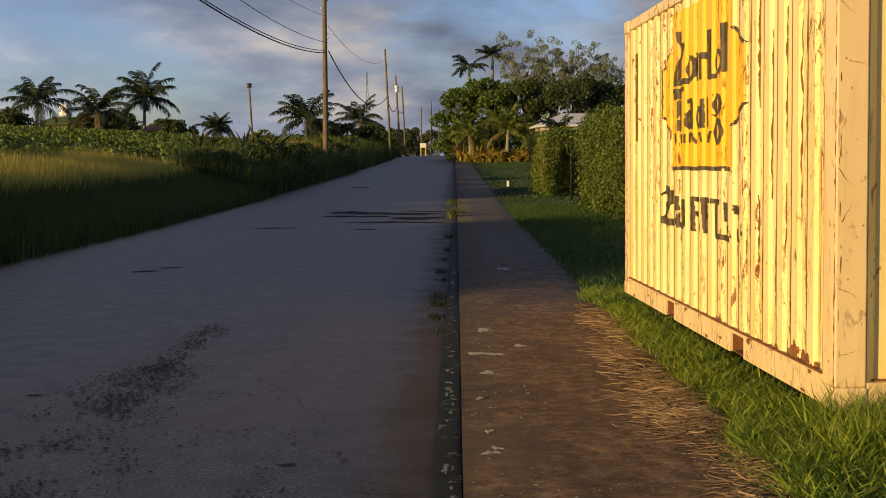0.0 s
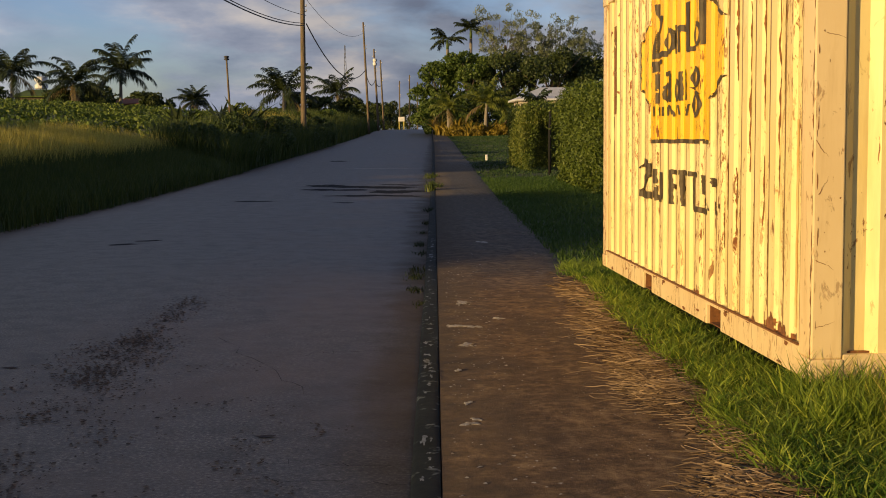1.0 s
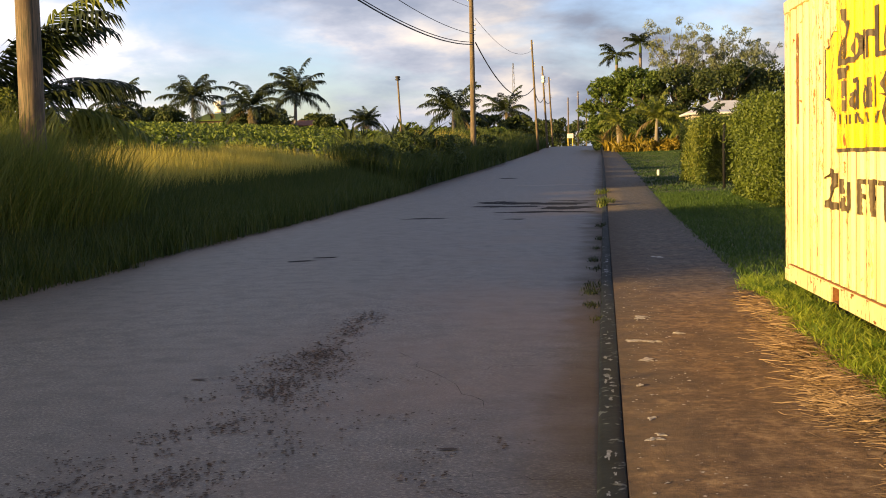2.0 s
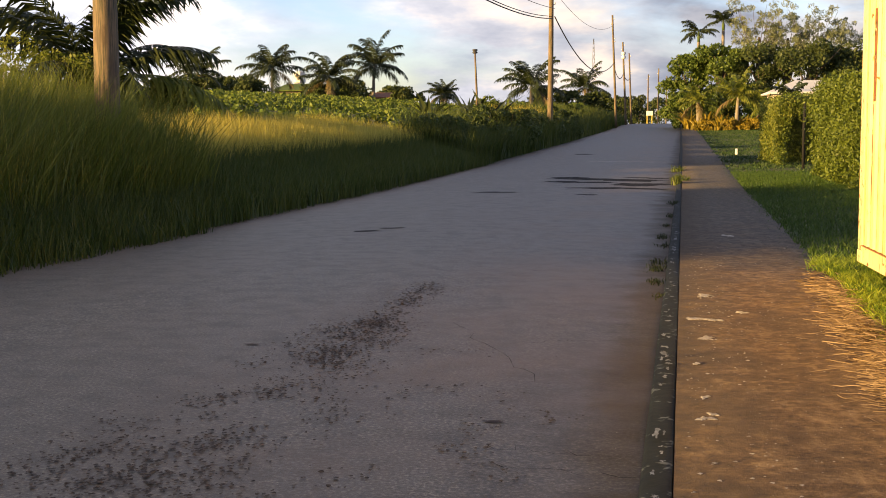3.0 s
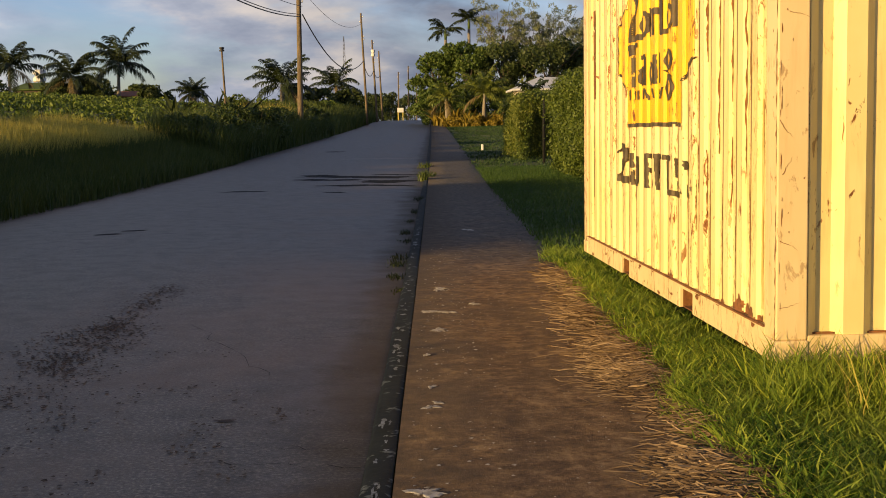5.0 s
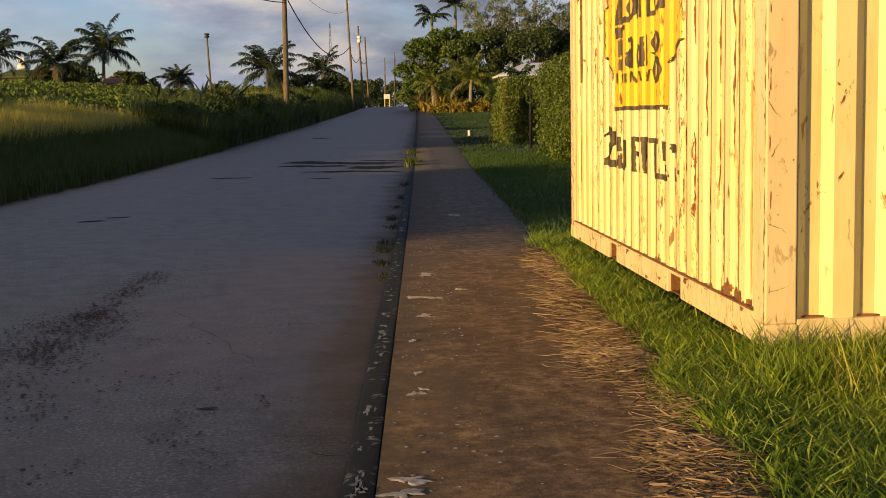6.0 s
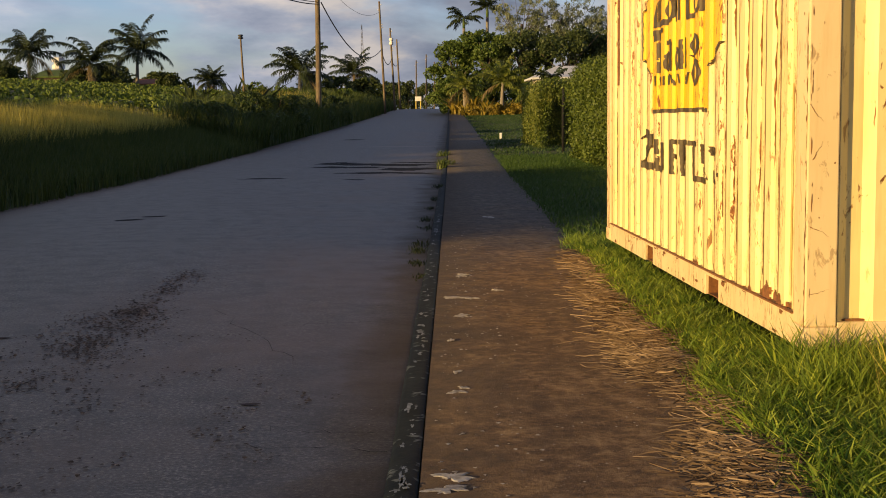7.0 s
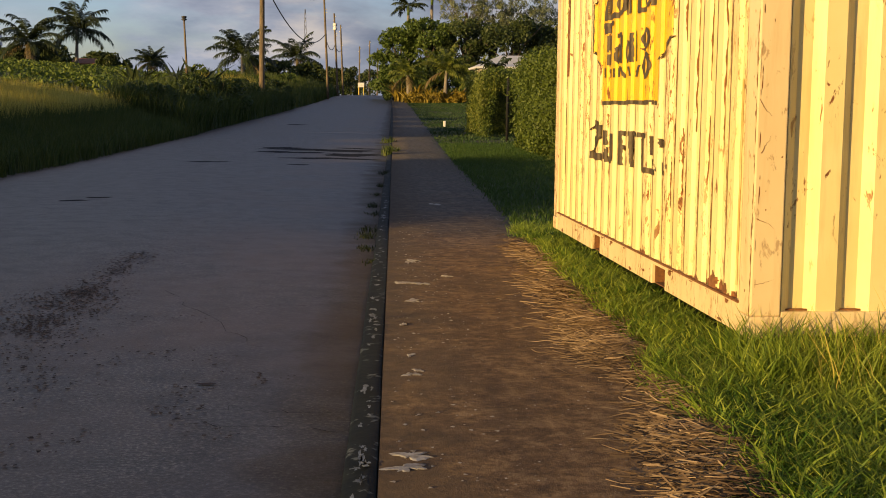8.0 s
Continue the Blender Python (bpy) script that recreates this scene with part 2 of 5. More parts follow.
    M["straw"] = leaf_mat("straw", (0.04, 0.022, 0.012), (0.11, 0.068, 0.037), (0.38, 0.27, 0.16), rough=0.8, trans=0.05)
    M["crop"] = leaf_mat("crop_leaf", (0.03, 0.062, 0.010), (0.08, 0.135, 0.018), (0.21, 0.26, 0.045))
    M["shrub"] = leaf_mat("shrub_leaf", (0.03, 0.055, 0.014), (0.05, 0.085, 0.02), (0.09, 0.12, 0.03))
    M["hedge"] = leaf_mat("hedge_leaf", (0.036, 0.062, 0.009), (0.078, 0.118, 0.015), (0.14, 0.18, 0.03))
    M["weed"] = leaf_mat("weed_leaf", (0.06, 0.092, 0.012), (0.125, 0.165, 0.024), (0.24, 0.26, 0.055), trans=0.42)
    M["tree"] = leaf_mat("tree_leaf", (0.038, 0.075, 0.014), (0.072, 0.12, 0.02), (0.13, 0.175, 0.035))
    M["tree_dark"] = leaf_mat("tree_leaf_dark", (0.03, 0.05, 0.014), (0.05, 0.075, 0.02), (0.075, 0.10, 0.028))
    M["tree_fine"] = leaf_mat("tree_leaf_fine", (0.10, 0.13, 0.07), (0.17, 0.205, 0.11), (0.26, 0.29, 0.16))
    M["ornamental"] = leaf_mat("ornamental_leaf", (0.10, 0.09, 0.012), (0.22, 0.17, 0.02), (0.36, 0.26, 0.04))
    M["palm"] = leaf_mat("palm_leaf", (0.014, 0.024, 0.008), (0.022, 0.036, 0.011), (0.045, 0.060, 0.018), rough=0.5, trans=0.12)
    M["palm_dry"] = leaf_mat("palm_leaf_dry", (0.11, 0.085, 0.04), (0.18, 0.14, 0.06), (0.24, 0.18, 0.08))
    M["leaf_dry"] = leaf_mat("dry_leaf", (0.03, 0.016, 0.010), (0.045, 0.024, 0.014), (0.06, 0.034, 0.02))
    M["bark"] = bark_mat("bark", (0.05, 0.038, 0.028), (0.12, 0.095, 0.07))
    M["palm_bark"] = bark_mat("palm_bark", (0.14, 0.12, 0.10), (0.30, 0.27, 0.23), 9)
    # poles
    k = Mat("weathered_pole", 0.9)
    n = k.noise(34, 6, 0.7, (1.2, 1.2, 0.05))
    p = k.noise(2.6, 5, 0.6, (1, 1, 0.5))
    k.color(k.mix(k.mask(p, 0.5, 0.66), k.ramp(n, (0.38, (0.05, 0.055, 0.036)), (0.62, (0.25, 0.175, 0.11))), (0.10, 0.07, 0.048))).bump(n, 0.6, 0.01)
    M["pole"] = k.m
    k = Mat("cable_black", 0.6)
    M["cable"] = k.color((0.03, 0.03, 0.032)).m
    k = Mat("galvanised", 0.5, 0.7)
    n = k.noise(12, 3)
    M["metal"] = k.color(k.ramp(n, (0.3, (0.30, 0.31, 0.32)), (0.7, (0.48, 0.49, 0.50)))).m
    k = Mat("white_paint", 0.6)
    n = k.noise(3, 4)
    M["white"] = k.color(k.ramp(n, (0.3, (0.66, 0.65, 0.62)), (0.7, (0.80, 0.79, 0.76)))).m
    k = Mat("roof_sheet", 0.45)
    n = k.noise(1.5, 4)
    M["roof"] = k.color(k.ramp(n, (0.3, (0.52, 0.53, 0.55)), (0.7, (0.66, 0.67, 0.68)))).m
    k = Mat("wall_render", 0.85)
    n = k.noise(2.5, 5)
    M["render"] = k.color(k.ramp(n, (0.3, (0.42, 0.36, 0.29)), (0.7, (0.55, 0.49, 0.40)))).m
    k = Mat("red_roof", 0.8)
    n = k.noise(2.5, 5)
    M["red"] = k.color(k.ramp(n, (0.3, (0.16, 0.06, 0.035)), (0.7, (0.27, 0.11, 0.06)))).m
    k = Mat("dark_glass", 0.15)
    M["glass"] = k.color((0.02, 0.025, 0.03)).m
    k = Mat("yellow_sign", 0.5)
    M["sign"] = k.color((0.75, 0.62, 0.12)).m
    # container
    def paint(name, base, light, rust_lo, rust_hi, ribs=0.0):
        k = Mat(name, 0.5, spec=0.4)
        fade = k.noise(1.4, 4, 0.6)
        grime = k.noise(7.0, 5, 0.65, (1, 1, 0.12))
        spots = k.noise(15.0, 7, 0.68, (1, 1, 0.40), 0.8)
        where = k.noise(0.8, 3, 0.5)
        c = k.ramp(fade, (0.3, base), (0.7, light))
        c = k.mix(k.math("MULTIPLY", k.mask(grime, 0.52, 0.76), 0.45), c, (0.42, 0.27, 0.09))
        rust_amt = k.math("MULTIPLY", k.mask(spots, rust_lo, rust_hi), k.mask(where, 0.38, 0.58))
        band = k.noise(1.0, 2, 0.5, (0.01, 2.6, 0.22))
        flake = k.noise(34.0, 8, 0.72, (1, 1, 0.28), 0.6)
        flakes = k.math("MULTIPLY", k.mask(flake, 0.545, 0.575), k.mask(band, 0.50, 0.60))
        rust_amt = k.math("MAXIMUM", rust_amt, flakes)
        rust = k.ramp(k.noise(40, 4, 0.7), (0.3, (0.10, 0.038, 0.014)), (0.7, (0.30, 0.12, 0.04)))
        if ribs:
            saw = k.math("FRACT", k.math("DIVIDE", k.math("SUBTRACT", k.axis(1), 0.25 + 0.0), ribs))
            near = k.math("SUBTRACT", 1.0, k.math("MULTIPLY", k.math("ABSOLUTE", k.math("SUBTRACT", saw, 0.96)), 12.5))
            edge = k.noise(5.0, 6, 0.7, (1, 3, 0.8))
            seam = k.mask(k.math("MULTIPLY", k.math("MAXIMUM", near, 0.0), k.math("ADD", edge, 0.35)), 0.36, 0.62)
            c = k.mix(k.math("MULTIPLY", seam, 0.95), c, (0.16, 0.078, 0.020))
        c = k.mix(rust_amt, c, rust)
        k.color(c).rough(rust_amt, 0.45, 0.9).bump(k.math("SUBTRACT", grime, rust_amt), 0.25, 0.006)
        return k.m
    M["cream"] = paint("cream_paint", (0.75, 0.60, 0.25), (0.83, 0.705, 0.35), 0.60, 0.635, 0.28)
    M["cream_frame"] = paint("cream_paint_frame", (0.70, 0.53, 0.28), (0.78, 0.62, 0.36), 0.57, 0.62)
    M["logo_yellow"] = paint("logo_yellow_paint", (0.78, 0.44, 0.004), (0.83, 0.51, 0.008), 0.64, 0.69)
    k = Mat("dark_stencil_paint", 0.6)
    n = k.noise(9, 4, 0.7)
    M["stencil"] = k.color(k.ramp(n, (0.35, (0.045, 0.032, 0.012)), (0.7, (0.105, 0.072, 0.028)))).m
    k = Mat("rust_steel", 0.9)
    n = k.noise(25, 5, 0.7)
    M["rust"] = k.color(k.ramp(n, (0.3, (0.10, 0.040, 0.014)), (0.7, (0.30, 0.12, 0.035)))).bump(n, 0.5, 0.006).m

    k = Mat("rust_run", 0.7)
    n = k.noise(18, 5, 0.7, (1, 1, 0.2))
    M["stain"] = k.color(k.ramp(n, (0.35, (0.72, 0.58, 0.25)), (0.65, (0.55, 0.27, 0.035)))).m


make_materials()


# ---------------------------------------------------------------- small builders
def mesh_object(name, verts, faces, mat, parent=None, label="", smooth=False):
    me = bpy.data.meshes.new(name)
    me.from_pydata([tuple(v) for v in verts], [], [tuple(f) for f in faces])
    me.materials.append(mat)
    if smooth:
        me.polygons.foreach_set("use_smooth", [True] * len(me.polygons))
    me.update()
    ob = new(name, me)
    if parent:
        ob.parent = parent
    if label:
        ob["label"] = label
    return ob


def part(name, bm, mat, parent=None, label="", smooth=False):
    me = bpy.data.meshes.new(name)
    bm.normal_update()
    bm.to_mesh(me)
    bm.free()
    me.materials.append(mat)
    if smooth:
        me.polygons.foreach_set("use_smooth", [True] * len(me.polygons))
    ob = new(name, me)
    if parent:
        ob.parent = parent
    if label:
        ob["label"] = label
    return ob


def box(x0, x1, y0, y1, z0, z1, bevel=0.0):
    bm = bmesh.new()
    bmesh.ops.create_cube(bm, size=1.0)
    bmesh.ops.transform(bm, matrix=Matrix.Translation(((x0 + x1) / 2, (y0 + y1) / 2, (z0 + z1) / 2)) @ Matrix.Diagonal((x1 - x0, y1 - y0, z1 - z0, 1)), verts=bm.verts)
    if bevel:
        bmesh.ops.bevel(bm, geom=bm.edges[:], offset=bevel, segments=2, affect="EDGES", profile=0.5)
    return bm


def tube(points, radii, sides=8, cap=True):
    """Vertices and faces of a tapered tube along points."""
    pts = [Vector(p) for p in points]
    vs, fs = [], []
    for i, p in enumerate(pts):
        t = (pts[min(i + 1, len(pts) - 1)] - pts[max(i - 1, 0)]).normalized()
        a = t.cross(Vector((0, 1, 0)) if abs(t.y) < 0.9 else Vector((1, 0, 0))).normalized()
        b = t.cross(a)
        for j in range(sides):
            w = 2 * math.pi * j / sides
            vs.append(p + (a * math.cos(w) + b * math.sin(w)) * float(radii[i]))
    for i in range(len(pts) - 1):
        for j in range(sides):
            k = (j + 1) % sides
            fs.append((i * sides + j, i * sides + k, (i + 1) * sides + k, (i + 1) * sides + j))
    if cap:
        fs.append(tuple(range(sides))[::-1])
        fs.append(tuple((len(pts) - 1) * sides + j for j in range(sides)))
    return vs, fs


def tube_object(name, points, radii, mat, parent=None, sides=8, label=""):
    vs, fs = tube(points, radii, sides)
    return mesh_object(name, vs, fs, mat, parent, label, True)


def numpy_mesh(name, verts, faces, mat, parent=None, label=""):
    """Fast mesh from arrays: verts (n,3), faces (m,3) or (m,4)."""
    me = bpy.data.meshes.new(name)
    n, m, k = len(verts), len(faces), faces.shape[1]
    me.vertices.add(n)
    me.vertices.foreach_set("co", np.asarray(verts, np.float32).ravel())
    me.loops.add(m * k)
    me.loops.foreach_set("vertex_index", np.asarray(faces, np.int32).ravel())
    me.polygons.add(m)
    me.polygons.foreach_set("loop_start", np.arange(0, m * k, k, dtype=np.int32))
    me.polygons.foreach_set("loop_total", np.full(m, k, dtype=np.int32))
    me.update(calc_edges=True)
    me.materials.append(mat)
    ob = new(name, me)
    if parent:
        ob.parent = parent
    if label:
        ob["label"] = label
    return ob


def blades(base, height, width, lean, rng, segs=3):
    """Curved grass blades: arrays of base points (n,3) and per-blade sizes. Returns verts and quads/tri-quads."""
    n = len(base)
    ang = rng.uniform(0, 2 * np.pi, n)
    side = np.stack([np.cos(ang), np.sin(ang), np.zeros(n)], 1)
    la = rng.uniform(0, 2 * np.pi, n)
    ld = np.stack([np.cos(la), np.sin(la), np.zeros(n)], 1) * (lean * rng.uniform(0.3, 1.0, n))[:, None]
    vs = np.zeros((n, segs + 1, 2, 3))
    for i in range(segs + 1):
        f = i / segs
        c = base + ld * (height * f ** 2)[:, None]
        c[:, 2] += height * f * (1 - 0.25 * f * np.minimum(lean, 1.2))
        w = width * (1 - f) ** 0.7 * 0.5 + 0.0004
        vs[:, i, 0] = c - side * w[:, None]
        vs[:, i, 1] = c + side * w[:, None]
    idx = np.arange(n)[:, None] * (segs + 1) * 2
    fs = [np.concatenate([idx + 2 * i, idx + 2 * i + 1, idx + 2 * i + 3, idx + 2 * i + 2], 1) for i in range(segs)]
    return vs.reshape(-1, 3), np.concatenate(fs, 0)


def leaves(centres, size, rng, aspect=0.5, droop=0.0):
    """Flat pointed leaves of random turn at centres (n,3); one quad each."""
    n = len(centres)
    a = rng.normal(size=(n, 3)); a[:, 2] -= droop
    a /= np.linalg.norm(a, axis=1)[:, None]
    r = rng.normal(size=(n, 3))
    b = np.cross(a, r); b /= np.linalg.norm(b, axis=1)[:, None]
    s = (size * rng.uniform(0.6, 1.3, n))[:, None]
    vs = np.stack([centres - a * s * 0.5, centres + b * s * aspect * 0.5, centres + a * s * 0.5, centres - b * s * aspect * 0.5], 1)
    return vs.reshape(-1, 3), np.arange(n * 4).reshape(n, 4)


# ---------------------------------------------------------------- terrain
def smooth01(t):
    t = np.clip(t, 0, 1)
    return t * t * (3 - 2 * t)


def kerb_x(y):
    return -1.875 + 0.0425 * y - 0.000028 * np.maximum(y - 40, 0) ** 2 - 0.0022 * np.clip(y - 168, 0, 150) ** 2


ROAD_W = 6.755


def road_z(y):
    """Height of the road along its length: level, then a slow climb to a brow."""
    y = np.asarray(y, float)
    z = np.interp(y, [-400, 10, 22, 37, 71, 110, 150, 165, 200, 300, 1200], [0, 0, 0.06, 0.24, 0.78, 1.48, 2.30, 2.55, 2.3, 2.2, 2.2])
    return z


def land_z(x, y):
    """Ground height anywhere: field bank on one side, verge and gardens on the other."""
    x, y = np.asarray(x, float), np.asarray(y, float)
    l = x - kerb_x(y)
    m = np.maximum(-(l + ROAD_W + 0.2), 0)
    near = np.interp(m, [0, 0.6, 2.5, 5, 21, 40, 80, 160, 400], [0, 0.12, 0.72, 1.1, 2.6, 3.5, 4.6, 5.5, 6])
    z = road_z(y) + near
    q = np.maximum(l - 1.6, 0)
    z += np.interp(q, [0, 2, 6, 30, 200], [0.0, 0.03, 0.10, 0.5, 2.0]) * smooth01(y / 30 + 0.4)
    return z


def lift(l):
    """Kerb and verge level relative to the carriageway."""
    return np.where(l > -0.02, 0.03, 0.0)


def grid_strip(name, ls, ys, zoff, mat, kind_label, category, rough=0.0, seed=0):
    """A strip that follows the road: lateral stations ls, stations ys along it."""
    rng = np.random.default_rng(seed)
    vs, fs = [], []
    for y in ys:
        for i, l in enumerate(ls):
            off = zoff[i] if isinstance(zoff, (list, tuple)) else zoff
            vs.append((float(kerb_x(y)) + l, y, float(road_z(y)) + off + rng.normal() * rough))
    k = len(ls)
    for j in range(len(ys) - 1):
        for i in range(k - 1):
            fs.append((j * k + i, j * k + i + 1, (j + 1) * k + i + 1, (j + 1) * k + i))
    return tagged(mesh_object(name, vs, fs, mat, smooth=True), kind_label, category, kind="structure")


YS = list(np.concatenate([np.arange(-60, 60, 1.0), np.arange(60, 180, 3.0), np.arange(180, 700, 20.0)]))


def build_ground():
    xs = np.concatenate([[-1500, -900, -600, -420, -300, -220], np.arange(-160, -40, 6.0), np.arange(-40, -12, 1.5), np.arange(-12, 12, 0.4), np.arange(12, 40, 2.0), np.arange(40, 160, 8.0), [220, 300, 420, 600, 900, 1500]])
    ys = np.concatenate([[-1200, -700, -400, -200, -120, -80], np.arange(-60, 60, 1.0), np.arange(60, 240, 4.0), [270, 300, 350, 420, 520, 700, 1000, 1600, 2500]])
    X, Y = np.meshgrid(xs, ys)
    Z = land_z(X, Y)
    l = X - kerb_x(Y)
    Z = Z - 0.05 * ((l > -ROAD_W - 0.25) & (l < 1.35)) - 0.0
    Z = Z + np.where((l > 1.35), 0.02, 0)
    n, m = X.shape
    vs = np.stack([X, Y, Z], -1).reshape(-1, 3)
    i = np.arange((n - 1) * (m - 1)); r, c = i // (m - 1), i % (m - 1)
    a = r * m + c
    fs = np.stack([a, a + 1, a + m + 1, a + m], 1)
    g = numpy_mesh("ground", vs, fs, M["ground"])
    tagged(g, "rough turf and brown soil rising towards a field", "ground", kind="structure")


build_ground()
grid_strip("road", [-ROAD_W - 0.15, -ROAD_W + 0.3, -5, -3.35, -1.7, -0.5, -0.10], YS, [-0.03, 0.0, 0.02, 0.04, 0.03, 0.01, 0.0], M["asphalt"],
           "worn grey asphalt lane with patches and loose chips", "road")
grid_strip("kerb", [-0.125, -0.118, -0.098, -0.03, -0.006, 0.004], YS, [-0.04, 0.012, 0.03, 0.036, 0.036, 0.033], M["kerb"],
           "low concrete kerb with pale chipped spots, shade put into its dark colour", "kerb", 0.005)
grid_strip("pavement", [0.0045, 0.011, 0.5, 1.0, 1.36, 1.45], YS, [0.0, 0.043, 0.046, 0.044, 0.04, 0.01], M["pavement"],
           "narrow brown-stained concrete footpath beside the road", "pavement", 0.002)

# ---------------------------------------------------------------- shipping container
ZB, CH, CL, CW = 0.17, 2.591, 6.058, 2.438


def corrugated(name, length, height, outer, slope, inner, depth, start, mat, parent, label, place):
    """Trapezoid-ribbed sheet in its own plane (u along, v up, w out), laid out by place(u, v, w)."""
    us, ws, u, k = [0.0], [0.0], start, 0
    us.append(u); ws.append(0.0)
    while u < length - slope - 0.02:
        for du, w in ((slope, -depth), (inner, -depth), (slope, 0.0), (outer, 0.0)):
            u = min(u + du, length)
            us.append(u); ws.append(w)
    us[-1] = length
    nz = 12
    vs, fs = [], []
    rng = random.Random(5)
    for i in range(nz + 1):
        for uu, ww in zip(us, ws):
            vs.append(place(uu, height * i / nz, ww + rng.uniform(-0.0006, 0.0006)))
    n = len(us)
    for i in range(nz):
        for j in range(n - 1):
            fs.append((i * n + j, i * n + j + 1, (i + 1) * n + j + 1, (i + 1) * n + j))
    ob = mesh_object(name, vs, fs, mat, parent, label)
    return ob, us, ws


def build_container():
    root = tagged(new("shipping_container"), "cream-painted steel shipping container with rust and a yellow emblem, on grass", "shipping container")
    root.location = (0, 0, ZB)
    side_u = dict(outer=0.125, slope=0.020, inner=0.115, depth=0.021)
    place_side = lambda u, v, w: (0.022 - w, 0.20 + u, 0.155 + v)
    sl, shh = CL - 0.40, CH - 0.155 - 0.10
    side, us, ws = corrugated("side_panel", sl, shh, start=0.05, mat=M["cream"], parent=root, label="ribbed cream side sheet with rust streaks", place=place_side, **side_u)
    corrugated("side_panel", sl, shh, start=0.05, mat=M["cream"], parent=root, label="", place=lambda u, v, w: (CW - 0.022 + w, 0.20 + u, 0.155 + v), **side_u)
    end_u = dict(outer=0.105, slope=0.052, inner=0.075, depth=0.048)
    corrugated("end_panel", CW - 0.34, CH - 0.14 - 0.12, start=0.004, mat=M["cream"], parent=root, label="ribbed cream end sheet", place=lambda u, v, w: (0.17 + u, 0.022 - w, 0.14 + v), **end_u)
    corrugated("end_panel", CW - 0.34, CH - 0.14 - 0.12, start=0.004, mat=M["cream"], parent=root, label="", place=lambda u, v, w: (0.17 + u, CL - 0.022 + w, 0.14 + v), **end_u)
    part("roof_panel", box(0.02, CW - 0.02, 0.02, CL - 0.02, CH - 0.05, CH - 0.02), M["cream"], root)
    part("floor_panel", box(0.05, CW - 0.05, 0.05, CL - 0.05, 0.12, 0.15), M["rust"], root)
    # posts and corner castings
    for x0, x1 in ((0, 0.168), (CW - 0.168, CW)):
        for y0, y1 in ((0, 0.2), (CL - 0.2, CL)):
            part("corner_post", box(x0 + 0.004, x1 - 0.004, y0 + 0.004, y1 - 0.004, 0.118, CH - 0.118, 0.008), M["cream_frame"], root)
            for z0, z1 in ((0, 0.118), (CH - 0.118, CH)):
                part("corner_casting", box(x0 - 0.003, x1 + 0.003, y0 - 0.003, y1 + 0.003, z0, z1, 0.012), M["cream_frame"], root)
    for x0, x1 in ((0.008, 0.06), (CW - 0.06, CW - 0.008)):
        part("top_rail", box(x0, x1, 0.2, CL - 0.2, CH - 0.10, CH - 0.012, 0.006), M["cream_frame"], root)
    for y0, y1 in ((0.008, 0.06), (CL - 0.06, CL - 0.008)):
        part("top_rail", box(0.168, CW - 0.168, y0, y1, CH - 0.12, CH - 0.012, 0.006), M["cream_frame"], root)
        part("bottom_rail", box(0.168, CW - 0.168, y0, y1, 0.01, 0.14, 0.006), M["cream_frame"], root)
    # bottom side rails, broken by two fork pockets
    for x0, x1 in ((0.006, 0.05), (CW - 0.05, CW - 0.006)):
        for y0, y1 in ((0.2, 1.74), (2.09, 3.83), (4.16, CL - 0.2)):
            part("bottom_rail", box(x0, x1, y0, y1, 0.0, 0.158, 0.006), M["cream_frame"], root)
        for y0, y1 in ((1.74, 2.09), (3.83, 4.16)):
            part("bottom_rail", box(x0, x1, y0, y1, 0.135, 0.158), M["cream_frame"], root)
    for y0, y1 in ((1.74, 2.09), (3.83, 4.16)):
        part("fork_pocket", pocket(0.03, CW - 0.03, y0, y1, 0.004, 0.132), M["rust"], root, "rusty open fork-lift pocket")
    # lower lip under the sheet, where rust gathers
    part("drip_edge", box(-0.002, 0.02, 0.2, CL - 0.2, 0.158, 0.166), M["rust"], root, "rust line along the foot of the sheet")
    emblem(root, us, ws, place_side)
    return root


def pocket(x0, x1, y0, y1, z0, z1):
    """A through-going box section open at both ends."""
    bm = bmesh.new()
    t = 0.006
    for a in ((y0, y1, z0, z0 + t), (y0, y1, z1 - t, z1), (y0, y0 + t, z0, z1), (y1 - t, y1, z0, z1)):
        b = box(x0, x1, *a)
        me = bpy.data.meshes.new("tmp")
        b.to_mesh(me); b.free()
        bm.from_mesh(me)
        bpy.data.meshes.remove(me)
    return bm


def painted(name, test, u0, u1, v0, v1, us, ws, place, out, step, mat, parent, label):
    """Paint film that follows the ribs, where test(y, z) holds."""
    grid = sorted(set([round(x, 4) for x in us if u0 < x < u1] + list(np.round(np.arange(u0, u1 + 1e-6, step), 4))))
    vg = np.arange(v0, v1 + 1e-6, step)
    wv = np.interp(grid, us, ws)
    index, vs, fs = {}, [], []

    def vert(i, j):
        if (i, j) not in index:
            index[i, j] = len(vs)
            vs.append(place(grid[i], vg[j], wv[i] + out))
        return index[i, j]
    for i in range(len(grid) - 1):
        uc = (grid[i] + grid[i + 1]) / 2
        if grid[i + 1] - grid[i] < 1e-4:
            continue
        for j in range(len(vg) - 1):
            if test(uc, (vg[j] + vg[j + 1]) / 2):
                fs.append((vert(i, j), vert(i + 1, j), vert(i + 1, j + 1), vert(i, j + 1)))
    return tagged(mesh_object(name, vs, fs, mat, parent), label, kind="stuff")


